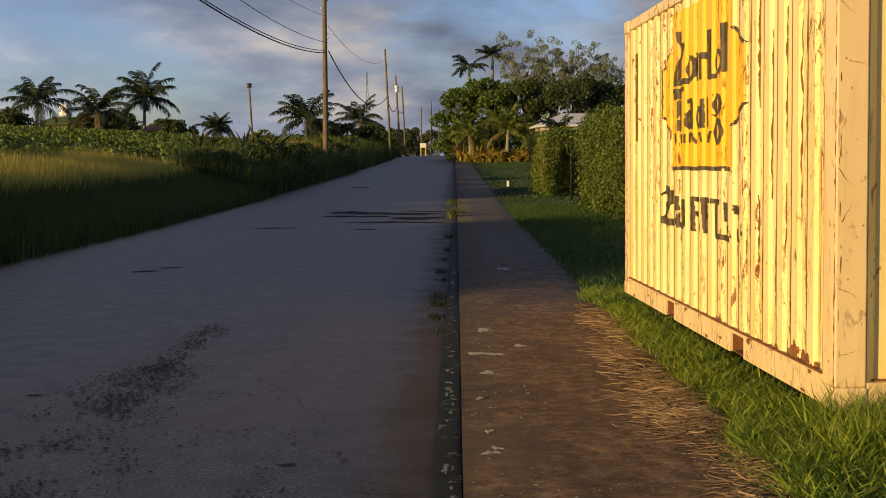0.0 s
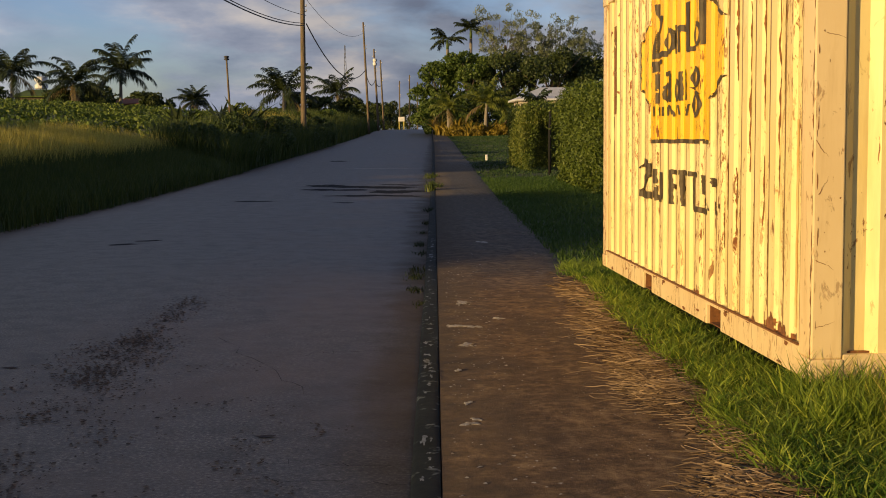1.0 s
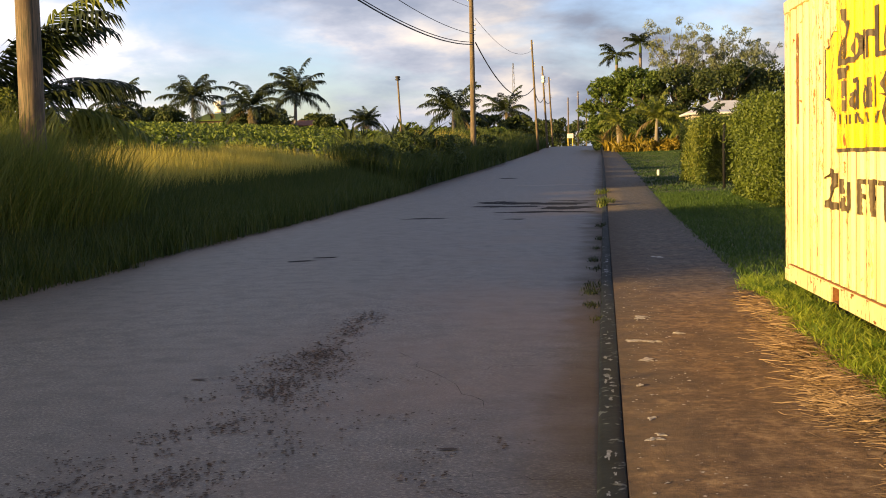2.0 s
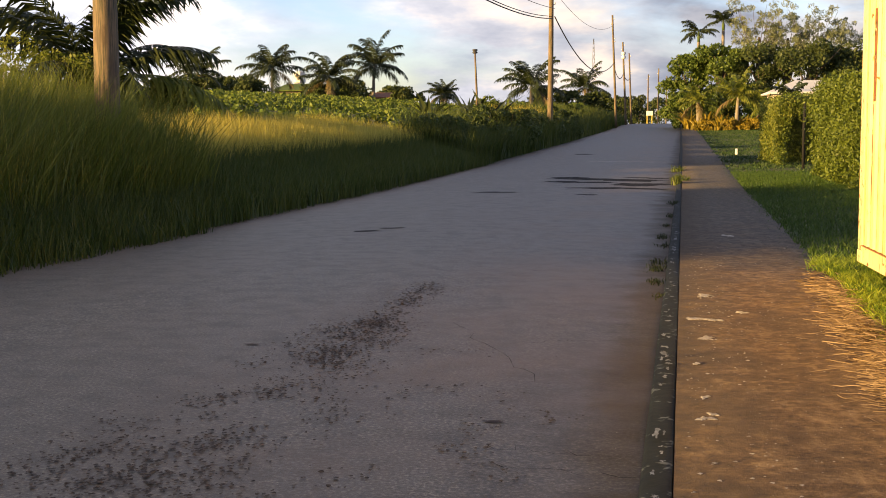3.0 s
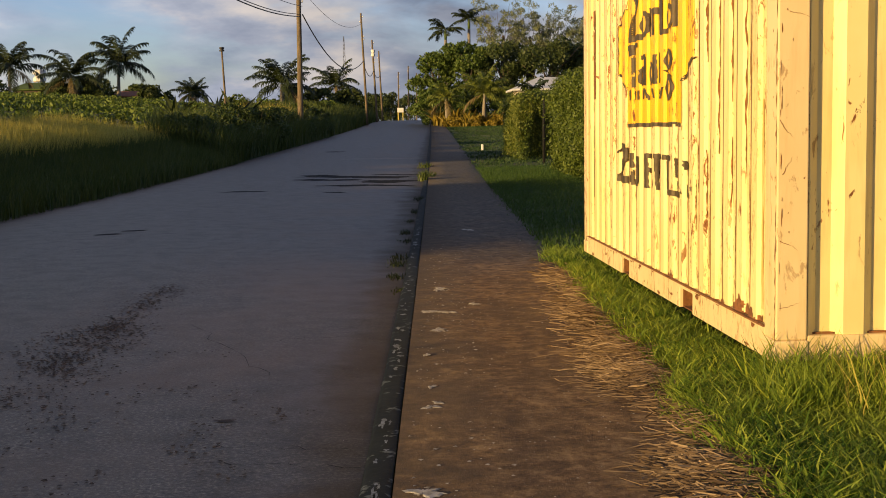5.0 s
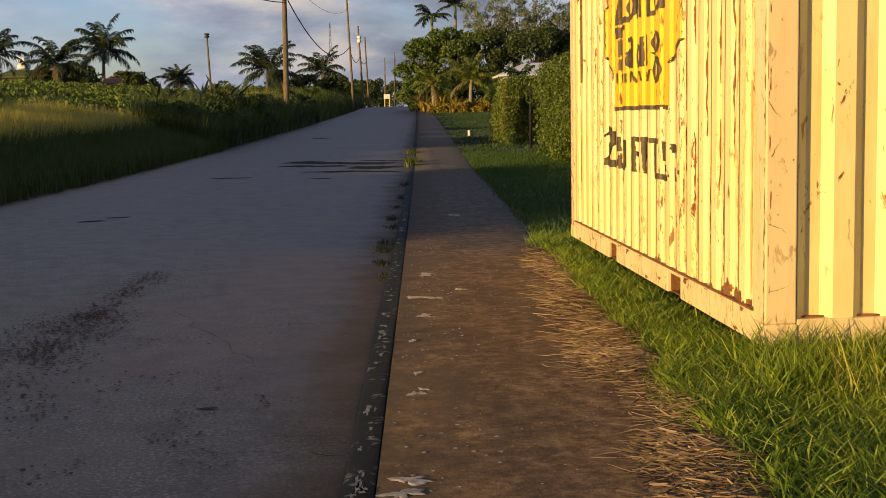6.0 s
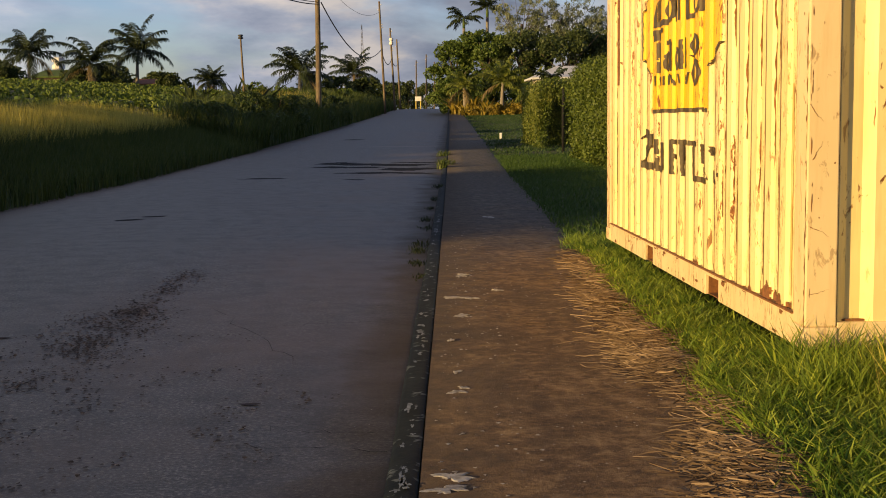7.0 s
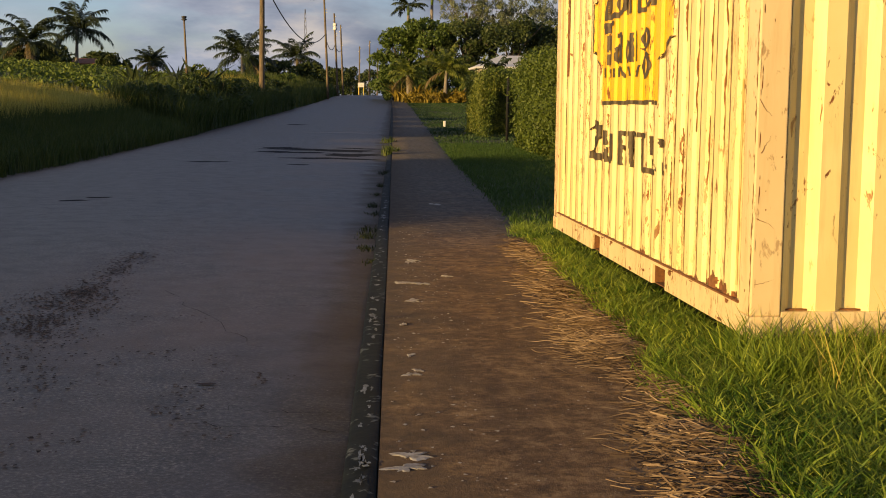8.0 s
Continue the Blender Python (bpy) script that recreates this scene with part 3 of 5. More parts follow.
def film_bar(name, a0, b0, a1, b1, w, chip, us, ws, place, out, mat, parent, label):
    """One painted stroke that follows the ribs; w is its breadth along the sheet, or its height where it lies flat."""
    upright = abs(b1 - b0) > 0.25 * abs(a1 - a0)
    if upright:
        na, nw = max(3, int(abs(b1 - b0) / 0.014)), max(2, int(w / 0.009))
    else:
        na, nw = max(3, int(abs(a1 - a0) / 0.009)), max(2, int(w / 0.012))
    vs, fs = [], []
    for i in range(na + 1):
        f = i / na
        for j in range(nw + 1):
            g = (j / nw - 0.5) * w
            wob = 0.006 * noise.noise(Vector((f * 7, a0 * 9 + j * 0.1, b0 * 5)))
            y = a0 + (a1 - a0) * f + (g + wob * 2 if upright else 0)
            z = b0 + (b1 - b0) * f + (0 if upright else g + wob)
            vs.append(place(y, z, float(np.interp(y, us, ws)) + out))
    for i in range(na):
        for j in range(nw):
            k = i * (nw + 1) + j
            if chip(vs[k][1], vs[k][2]):
                fs.append((k, k + nw + 1, k + nw + 2, k + 1))
    if fs:
        tagged(mesh_object(name, vs, fs, mat, parent), label, kind="stuff")


def film_loop(name, a, b, ra, rb, chip, us, ws, place, out, mat, parent, label):
    """A painted oval ring on the ribs."""
    vs, fs = [], []
    n, m = 60, 5
    for i in range(n):
        t = 2 * math.pi * i / n
        for j in range(m + 1):
            f = 0.52 + 0.48 * j / m
            y, z = a + ra * f * math.cos(t), b + rb * (0.62 + 0.38 * j / m) * math.sin(t)
            vs.append(place(y, z, float(np.interp(y, us, ws)) + out))
    for i in range(n):
        for j in range(m):
            k, k2 = i * (m + 1) + j, (i + 1) % n * (m + 1) + j
            if chip(vs[k][1], vs[k][2]):
                fs.append((k, k2, k2 + 1, k + 1))
    mesh_object(name, vs, fs, mat, parent, label)


def emblem(root, us, ws, place):
    """Yellow panel with eight-sided flanks and dark plain shapes, and a worn stencilled size mark below."""
    U = lambda y: y - 0.20                 # container length -> sheet
    V = lambda z: z - ZB - 0.155           # world height -> sheet
    ya, yb, za, zb_ = 2.11, 4.03, 1.385, 2.66
    flank = 0.31                           # how far the flanks reach past the panel

    def yellow(u, v):
        y, z = u + 0.20, v + 0.155 + ZB
        if ya < y < yb:
            return za < z < zb_
        d = max(ya - y, y - yb) / flank
        return d < 1 and 1.675 + 0.125 * d < z < 2.30 - 0.125 * d

    def chip(amount):
        return lambda y, z: noise.noise(Vector((y * 11, z * 9, 2.7))) + 0.5 * noise.noise(Vector((y * 31, z * 24, 1.3))) < amount
    painted("emblem_panel", yellow, U(1.7), U(4.5), V(1.30), V(2.60), us, ws, place, 0.003, 0.012, M["logo_yellow"], root, "bright yellow painted emblem panel")
    # outline of the flanks
    for y0, z0, y1, z1, w in ((yb, 2.30, yb + flank, 2.175, .026), (yb + flank, 1.80, yb, 1.675, .03), (ya, 2.31, ya - flank, 2.175, .05), (ya - flank, 1.80, ya, 1.66, .05)):
        film_bar("emblem_outline", U(y0), V(z0), U(y1), V(z1), w + 0.02, chip(1.2), us, ws, place, 0.0052, M["stencil"], root, "dark outline beside the panel")
    film_bar("emblem_outline", U(yb + flank), V(2.175), U(yb + flank), V(1.80), 0.035, chip(0.9), us, ws, place, 0.0056, M["stencil"], root, "dark outline beside the panel")
    # dark plain shapes inside the panel: along the panel, height, to, breadth
    upper = [(0.27, 2.44, 0.33, 2.33, 0.10), (0.30, 2.325, 0.52, 2.315, 0.035), (0.45, 2.31, 0.20, 2.06, 0.16), (0.08, 2.045, 0.62, 2.04, 0.045), (0.88, 2.23, 0.90, 2.02, 0.08), (1.04, 2.21, 1.05, 2.02, 0.065), (1.05, 2.19, 1.19, 2.18, 0.05), (1.32, 2.35, 1.33, 2.01, 0.10), (1.30, 2.02, 1.50, 2.02, 0.035), (1.69, 2.36, 1.73, 2.03, 0.11)]
    upper_loops = [(0.72, 2.125, 0.17, 0.10), (1.56, 2.11, 0.14, 0.085)]
    lower = [(0.04, 1.985, 0.50, 1.985, 0.035), (0.12, 1.945, 0.42, 1.945, 0.055), (0.33, 1.90, 0.34, 1.67, 0.15), (0.56, 1.885, 0.78, 1.885, 0.035), (0.77, 1.88, 0.78, 1.67, 0.065), (1.08, 1.88, 1.09, 1.67, 0.07), (1.22, 1.885, 1.24, 1.67, 0.11), (1.43, 1.755, 1.62, 1.70, 0.10)]
    lower_loops = [(0.65, 1.745, 0.13, 0.08), (0.97, 1.75, 0.12, 0.085), (1.53, 1.82, 0.14, 0.075), (1.54, 1.63, 0.14, 0.09)]
    small = [(0.21, 1.65, 0.22, 1.575, 0.05), (0.33, 1.64, 0.34, 1.575, 0.04), (0.42, 1.64, 0.42, 1.57, 0.04), (0.53, 1.64, 0.53, 1.57, 0.04), (0.62, 1.64, 0.63, 1.57, 0.04), (0.72, 1.57, 0.74, 1.65, 0.05), (0.78, 1.64, 0.84, 1.56, 0.05), (0.95, 1.56, 0.97, 1.64, 0.05), (1.03, 1.64, 1.09, 1.57, 0.05), (1.21, 1.64, 1.28, 1.59, 0.06), (1.36, 1.64, 1.29, 1.56, 0.06)]
    size = [(-0.34, 1.15, -0.18, 1.205, 0.07), (-0.19, 1.205, -0.02, 1.19, 0.07), (-0.01, 1.20, -0.02, 1.09, 0.10), (-0.03, 1.11, -0.24, 0.96, 0.14), (-0.34, 0.945, 0.07, 0.94, 0.06), (0.24, 1.16, 0.25, 0.93, 0.075), (0.24, 0.935, 0.52, 0.93, 0.045), (0.48, 1.14, 0.49, 0.93, 0.09), (0.79, 1.165, 0.80, 0.91, 0.085), (0.78, 1.15, 1.01, 1.15, 0.035), (0.80, 1.045, 0.98, 1.04, 0.035), (1.13, 1.165, 1.15, 0.91, 0.075), (1.06, 1.155, 1.31, 1.155, 0.035), (1.15, 1.045, 1.27, 1.04, 0.03), (1.46, 1.155, 1.48, 0.90, 0.085), (1.36, 1.15, 1.60, 1.15, 0.035), (1.72, 1.15, 1.73, 1.02, 0.08), (1.52, 0.915, 1.88, 0.91, 0.04)]
    worn = [(1.80, 1.00, 1.90, 0.92, 0.08), (2.01, 1.09, 2.13, 1.12, 0.05), (2.01, 0.96, 2.13, 0.93, 0.06), (2.15, 1.12, 2.16, 0.95, 0.07), (1.98, 1.14, 1.99, 1.08, 0.06)]
    step = 0
    for rows, amount, name in ((upper, .8, "emblem_mark"), (lower, .8, "emblem_mark"), (small, .7, "emblem_mark"), (size, .50, "size_mark"), (worn, .15, "size_mark")):
        for a0, b0, a1, b1, w in rows:
            step += 1
            film_bar(name, U(yb - a0), V(b0), U(yb - a1), V(b1), w, chip(amount), us, ws, place, 0.0060 + 0.0004 * (step % 12), M["stencil"], root, "dark painted shape" if name == "emblem_mark" else "worn dark stencilled stroke")
    for a, b, ra, rb in upper_loops + lower_loops:
        step += 1
        film_loop("emblem_mark", U(yb - a), V(b), ra, rb, chip(.6), us, ws, place, 0.0060 + 0.0004 * (step % 12), M["stencil"], root, "dark painted oval")
    film_bar("emblem_underline", U(2.13), V(1.377), U(4.02), V(1.377), 0.03, chip(.45), us, ws, place, 0.006, M["stencil"], root, "dark line under the panel")
    # rust creeping along the rib edges, each run a ragged ribbon
    rng = random.Random(77)
    for n, (y, z0, z1, w) in enumerate(((1.62, 1.35, 2.35, .05), (1.50, 1.75, 2.45, .035), (1.62, .95, 1.25, .03), (1.47, .82, 1.22, .025), (1.36, .5, .95, .022), (1.18, 1.2, 2.2, .018), (1.07, .5, 1.0, .02),
                                        (.91, 1.5, 2.3, .02), (.90, .9, 1.3, .012), (.78, .45, .95, .02), (.63, 1.1, 2.3, .018), (.50, 1.5, 2.2, .014), (.49, .7, 1.15, .012), (1.75, .7, 1.0, .02), (5.33, .6, 1.0, .03))):
        y = 0.20 + us[int(np.argmin(np.abs(np.array(us) - U(y))))]
        k, vs = 60, []
        for i in range(k + 1):
            z = z0 + (z1 - z0) * i / k
            g = abs(noise.noise(Vector((n * 3.3, z * 9, 0)))) + 0.7 * abs(noise.noise(Vector((n * 1.7, z * 31, 4))))
            hw = 0.0012 + 0.45 * w * g * math.sin(math.pi * (0.03 + 0.94 * i / k)) ** 0.5
            c = y + 0.012 * noise.noise(Vector((n, z * 6, 9)))
            for j in range(5):
                q = c + hw * (j / 2 - 1)
                vs.append(place(U(q), V(z), float(np.interp(U(q), us, ws)) + 0.0030 + 0.0001 * n))
        mesh_object("rust_streak", vs, [(i * 5 + j, i * 5 + j + 1, i * 5 + j + 6, i * 5 + j + 5) for i in range(k) for j in range(4)], M["rust"], root, "ragged rust line along a rib")
    film_bar("rust_stain", U(0.36), V(1.5), U(0.36), V(0.40), 0.035, lambda y, z: True, us, ws, place, 0.0028, M["stain"], root, "orange rust run below a rib")
    # rust that has eaten through the paint: streaks along the ribs and at the foot of the sheet
    for n, (y, w, z0, z1, cut) in enumerate(((5.56, 0.11, 1.62, 2.42, -0.35), (5.6, 0.05, 0.5, 1.6, 0.05), (0.78, 0.14, 0.33, 0.46, 0.0), (0.50, 0.16, 0.33, 0.41, -0.05), (2.45, 0.09, 0.33, 0.38, -0.05), (1.15, 0.12, 0.33, 0.39, 0.0))):
        painted("rust_streak", lambda u, v, n=n, cut=cut, z0=z0, z1=z1: noise.noise(Vector((u * 16 + n, v * 7, n * 3.1))) + 0.6 * noise.noise(Vector((u * 40, v * 26, n))) > cut + (0 if z0 > 0.4 else 1.1 * (v + 0.325 - z0) / (z1 - z0) - 0.35),
                U(y - w), U(y + w), V(z0), V(z1), us, ws, place, 0.0035 + 0.0004 * n, 0.008, M["rust"], root, "brown rust showing through flaked paint")
    # flakes on the corner post and the rail
    rng = random.Random(12)
    for n in range(60):
        onside = n % 3 > 0
        a = rng.uniform(0.01, 0.10) if onside else rng.uniform(0.012, 0.15)
        z = rng.uniform(0.1, 2.4)
        if n % 4:
            a = rng.uniform(0.008, 0.03) if n % 8 else rng.uniform(0.02, 0.13)
        h, w = (rng.uniform(0.012, 0.08), rng.uniform(0.001, 0.0038)) if n % 4 else (rng.uniform(0.004, 0.012), rng.uniform(0.002, 0.005))
        k = 9
        ring_ = []
        for i in range(k):
            t = 6.283 * i / k
            r = rng.uniform(0.3, 1.3)
            p, q = a + w * r * math.cos(t), z + h * r * math.sin(t)
            ring_.append((0.0025, max(p, 0.012), q) if onside else (max(p, 0.012), 0.0025, q))
        if not onside:
            ring_ = ring_[::-1]
        mesh_object("paint_flake", ring_, [tuple(range(k))][::1], M["rust"], root, "flaked rusty spot on the post")
    # ragged rust along the post's corner, and fine cracks in its paint
    for n in range(16):
        z0 = 0.10 + 0.145 * n + rng.uniform(-0.03, 0.03)
        z1 = z0 + rng.uniform(0.06, 0.15)
        vs = []
        for i in range(13):
            z = z0 + (z1 - z0) * i / 12
            wd = (0.002 + 0.010 * abs(noise.noise(Vector((z * 23, n, 1.7))))) * math.sin(math.pi * (0.05 + 0.9 * i / 12))
            vs += [(0.0022, 0.013, z), (0.0022, 0.013 + 2.2 * wd, z + rng.uniform(-0.004, 0.004))]
        mesh_object("rust_edge", vs, [(2 * i, 2 * i + 1, 2 * i + 3, 2 * i + 2) for i in range(12)], M["rust"], root, "ragged rust along the post's corner")
    for n, (a, z, turn) in enumerate(((0.02, 0.62, -0.75), (0.015, 1.22, -1.0), (0.02, 0.28, 0.15), (0.06, 1.75, -0.4), (0.015, 2.05, -0.9), (0.03, 0.95, 1.2))):
        vs, p, q = [], a, z
        for i in range(12):
            wd = 0.0016 * (1 - i / 13) * rng.uniform(0.6, 1.5)
            vs += [(p - wd * math.sin(turn), 0.0022, q + wd * math.cos(turn)), (p + wd * math.sin(turn), 0.0022, q - wd * math.cos(turn))]
            t2 = turn + rng.uniform(-0.6, 0.6)
            p, q = min(p + 0.010 * abs(math.cos(t2)), 0.158), q + 0.010 * math.sin(t2)
        mesh_object("paint_crack", vs, [(2 * i, 2 * i + 1, 2 * i + 3, 2 * i + 2) for i in range(11)], M["rust"], root, "fine rusty crack in the post's paint")
    for n in range(26):
        y, z, w, h = rng.uniform(0.25, 5.8), rng.choice((0.02, 0.15, 0.14, rng.uniform(0.02, 0.15))), rng.uniform(0.01, 0.07), rng.uniform(0.006, 0.02)
        if 1.66 < y < 2.17 or 3.75 < y < 4.24:
            continue
        mesh_object("paint_flake", [(0.0035, y + w * rng.uniform(.5, 1.2) * math.cos(6.283 * i / 9), min(0.15, max(0.008, z + h * rng.uniform(.5, 1.2) * math.sin(6.283 * i / 9)))) for i in range(9)], [tuple(range(9))], M["rust"], root, "flaked rusty spot on the rail")


build_container()


# ---------------------------------------------------------------- grass
def on_land(x, y):
    l = x - kerb_x(y)
    return land_z(x, y) + np.where(l > 1.35, 0.02, 0.0)


def grass_patch(name, n, region, hmin, hmax, wid, lean, mat, seed, label, keep=None, category="grass", clump=0.0):
    """region: l0, l1 (from the kerb), y0, y1."""
    rng = np.random.default_rng(seed)
    l = rng.uniform(region[0], region[1], n)
    y = region[2] + (region[3] - region[2]) * rng.uniform(0, 1, n) ** 1.0
    if clump:
        k = max(4, n // 28)
        cl, cy = rng.uniform(region[0], region[1], k), rng.uniform(region[2], region[3], k)
        pick = rng.integers(0, k, n)
        l = cl[pick] + rng.normal(0, clump, n)
        y = cy[pick] + rng.normal(0, clump, n)
        ok = (l > region[0] - .05) & (l < region[1]) & (y > region[2]) & (y < region[3])
        l, y = l[ok], y[ok]
    x = kerb_x(y) + l
    if keep is not None:
        ok = keep(x, y, l, rng)
        x, y = x[ok], y[ok]
    base = np.stack([x, y, on_land(x, y) - 0.01], 1)
    n = len(base)
    h = rng.uniform(hmin, hmax, n) * rng.uniform(0.7, 1.1, n)
    vs, fs = blades(base, h, np.full(n, wid) * rng.uniform(0.6, 1.3, n), rng.uniform(lean * 0.4, lean, n), rng)
    return tagged(numpy_mesh(name, vs, fs, mat), label, category, kind="stuff")


def off_box(x, y, l, rng):
    """Not under the container, ragged at the path."""
    inside = (x > 0.12) & (x < CW) & (y > 0.12) & (y < CL)
    ragged = l > 1.36 + 0.09 * np.sin(y * 2.1) * np.sin(y * 0.7 + 1) + rng.normal(0, 0.05, len(l))
    return ~inside & ragged


def build_grass():
    v = "green verge grass beside the footpath, sunlight and shade put into its colour"
    grass_patch("verge_grass", 44000, (1.1, 2.3, -3.0, 7.5), 0.06, 0.165, 0.015, 1.45, M["grass_green_lit"], 1, v, off_box, clump=0.06)
    grass_patch("verge_grass", 52000, (1.2, 3.8, -3.4, 0.1), 0.07, 0.21, 0.016, 1.5, M["grass_green_lit"], 2, v, off_box, clump=0.08)
    # farther grass takes the darker copies, so shade is in the leaf colour
    grass_patch("verge_grass", 70000, (1.15, 5.0, 7.0, 32.0), 0.05, 0.11, 0.016, 1.0, M["grass_mid_shaded"], 3, v, lambda x, y, l, r: l > 1.36 + r.normal(0, 0.10, len(l)), clump=0.3)
    grass_patch("verge_grass", 70000, (1.3, 12.0, 30.5, 125.0), 0.05, 0.11, 0.045, 1.0, M["lawn"], 4, "mown green lawn, evening shade put into its leaf colour", clump=0.4)
    grass_patch("verge_grass", 7500, (1.75, 3.8, -0.75, 0.12), 0.16, 0.38, 0.013, 1.0, M["grass_green_lit"], 16, v, off_box, clump=0.1)
    grass_patch("tall_weeds", 260, (2.0, 3.6, -1.0, 0.0), 0.2, 0.5, 0.006, 0.7, M["grass_seed"], 5, "dry seeding stalks at the container's corner", off_box)
    t = "tall unmown grass on the roadside bank"
    L0 = -ROAD_W
    grass_patch("bank_grass", 60000, (L0 - 2.6, L0 + 0.1, -14.0, 40.0), 0.35, 0.70, 0.016, 0.6, M["grass_tall"], 6, t, clump=0.22)
    grass_patch("bank_grass", 34000, (L0 - 5.4, L0 - 1.6, -14.0, 34.0), 0.22, 0.42, 0.018, 0.5, M["grass_tall"], 7, t, clump=0.28)
    grass_patch("bank_grass", 42000, (L0 - 3.0, L0 - 0.1, 37.5, 85.0), 0.85, 1.6, 0.035, 0.6, M["grass_tall"], 8, t, clump=0.4)
    grass_patch("bank_grass", 22000, (L0 - 7.0, L0 - 0.1, 85.0, 170.0), 0.9, 1.8, 0.08, 0.6, M["grass_tall"], 9, t, clump=0.6)
    grass_patch("bank_grass", 60000, (L0 - 2.4, L0 - 0.4, 1.0, 39.0), 0.40, 0.68, 0.017, 0.55, M["grass_tall"], 12, t, clump=0.2)
    grass_patch("seed_grass", 7000, (L0 - 4.0, L0 - 0.9, 2.5, 13.0), 1.0, 1.6, 0.012, 0.4, M["grass_seed"], 13, "tall yellowing grass round the pole", clump=0.2)
    grass_patch("bank_grass", 5000, (L0 - 0.3, L0 + 0.38, -6.0, 11.0), 0.12, 0.45, 0.014, 0.9, M["grass_tall"], 14, t, clump=0.2)
    grass_patch("bank_grass", 30000, (L0 - 3.4, L0 - 0.6, -16.0, 1.5), 0.7, 1.15, 0.017, 0.55, M["grass_tall"], 15, t, clump=0.2)
    grass_patch("bank_grass", 36000, (L0 - 4.6, L0 - 0.8, 1.5, 14.5), 1.0, 2.05, 0.022, 0.75, M["weed"], 17, t, clump=0.16)
    s = "yellow seed-headed grass catching the low sun"
    grass_patch("seed_grass", 70000, (L0 - 5.6, L0 - 2.0, 2.0, 38.0), 0.32, 0.92, 0.017, 0.45, M["grass_seed"], 10, s, clump=0.3)
    grass_patch("seed_grass", 4500, (L0 - 3.6, L0 - 1.4, 58.0, 84.0), 1.1, 1.7, 0.03, 0.35, M["grass_seed"], 11, s, clump=0.4)


build_grass()


def leaf_heap(name, clumps, per, size, mat, seed, parent=None, label="", aspect=0.5, shell=0.55, droop=0.2):
    """Leaves packed round many clump centres: rows of (x, y, z, rx, ry, rz)."""
    rng = np.random.default_rng(seed)
    cs = []
    for cx, cy, cz, rx, ry, rz in clumps:
        d = rng.normal(size=(per, 3)); d /= np.linalg.norm(d, axis=1)[:, None]
        r = shell + (1 - shell) * rng.uniform(0, 1, per) ** 0.5
        cs.append(np.array([cx, cy, cz]) + d * r[:, None] * np.array([rx, ry, rz]))
    c = np.concatenate(cs)
    vs, fs = leaves(c, size, rng, aspect, droop)
    return numpy_mesh(name, vs, fs, mat, parent, label)


def build_field():
    """Rows of low leafy crop on the slope."""
    rng = np.random.default_rng(21)
    cl = []
    for y in np.arange(31, 122, 7.5):
        for x in np.arange(-78, -11, 0.85):
            l = x - kerb_x(y)
            if l > -ROAD_W - (5.2 if y < 36 else 3.2):
                continue
            xx, yy = x + rng.normal(0, 0.2), y + rng.normal(0, 0.3) + 0.04 * x + 1.2 * math.sin(x * 0.21 + y)
            s = rng.uniform(0.34, 0.66)
            cl.append((xx, yy, float(land_z(xx, yy)) + s * 0.5, s * 1.1, s * 1.2, s * 0.7))
    ob = leaf_heap("crop_rows", cl, 110, 0.19, M["crop"], 22, aspect=0.7)
    tagged(ob, "rows of low leafy green crop on the sloping field", "crop", kind="stuff")


build_field()


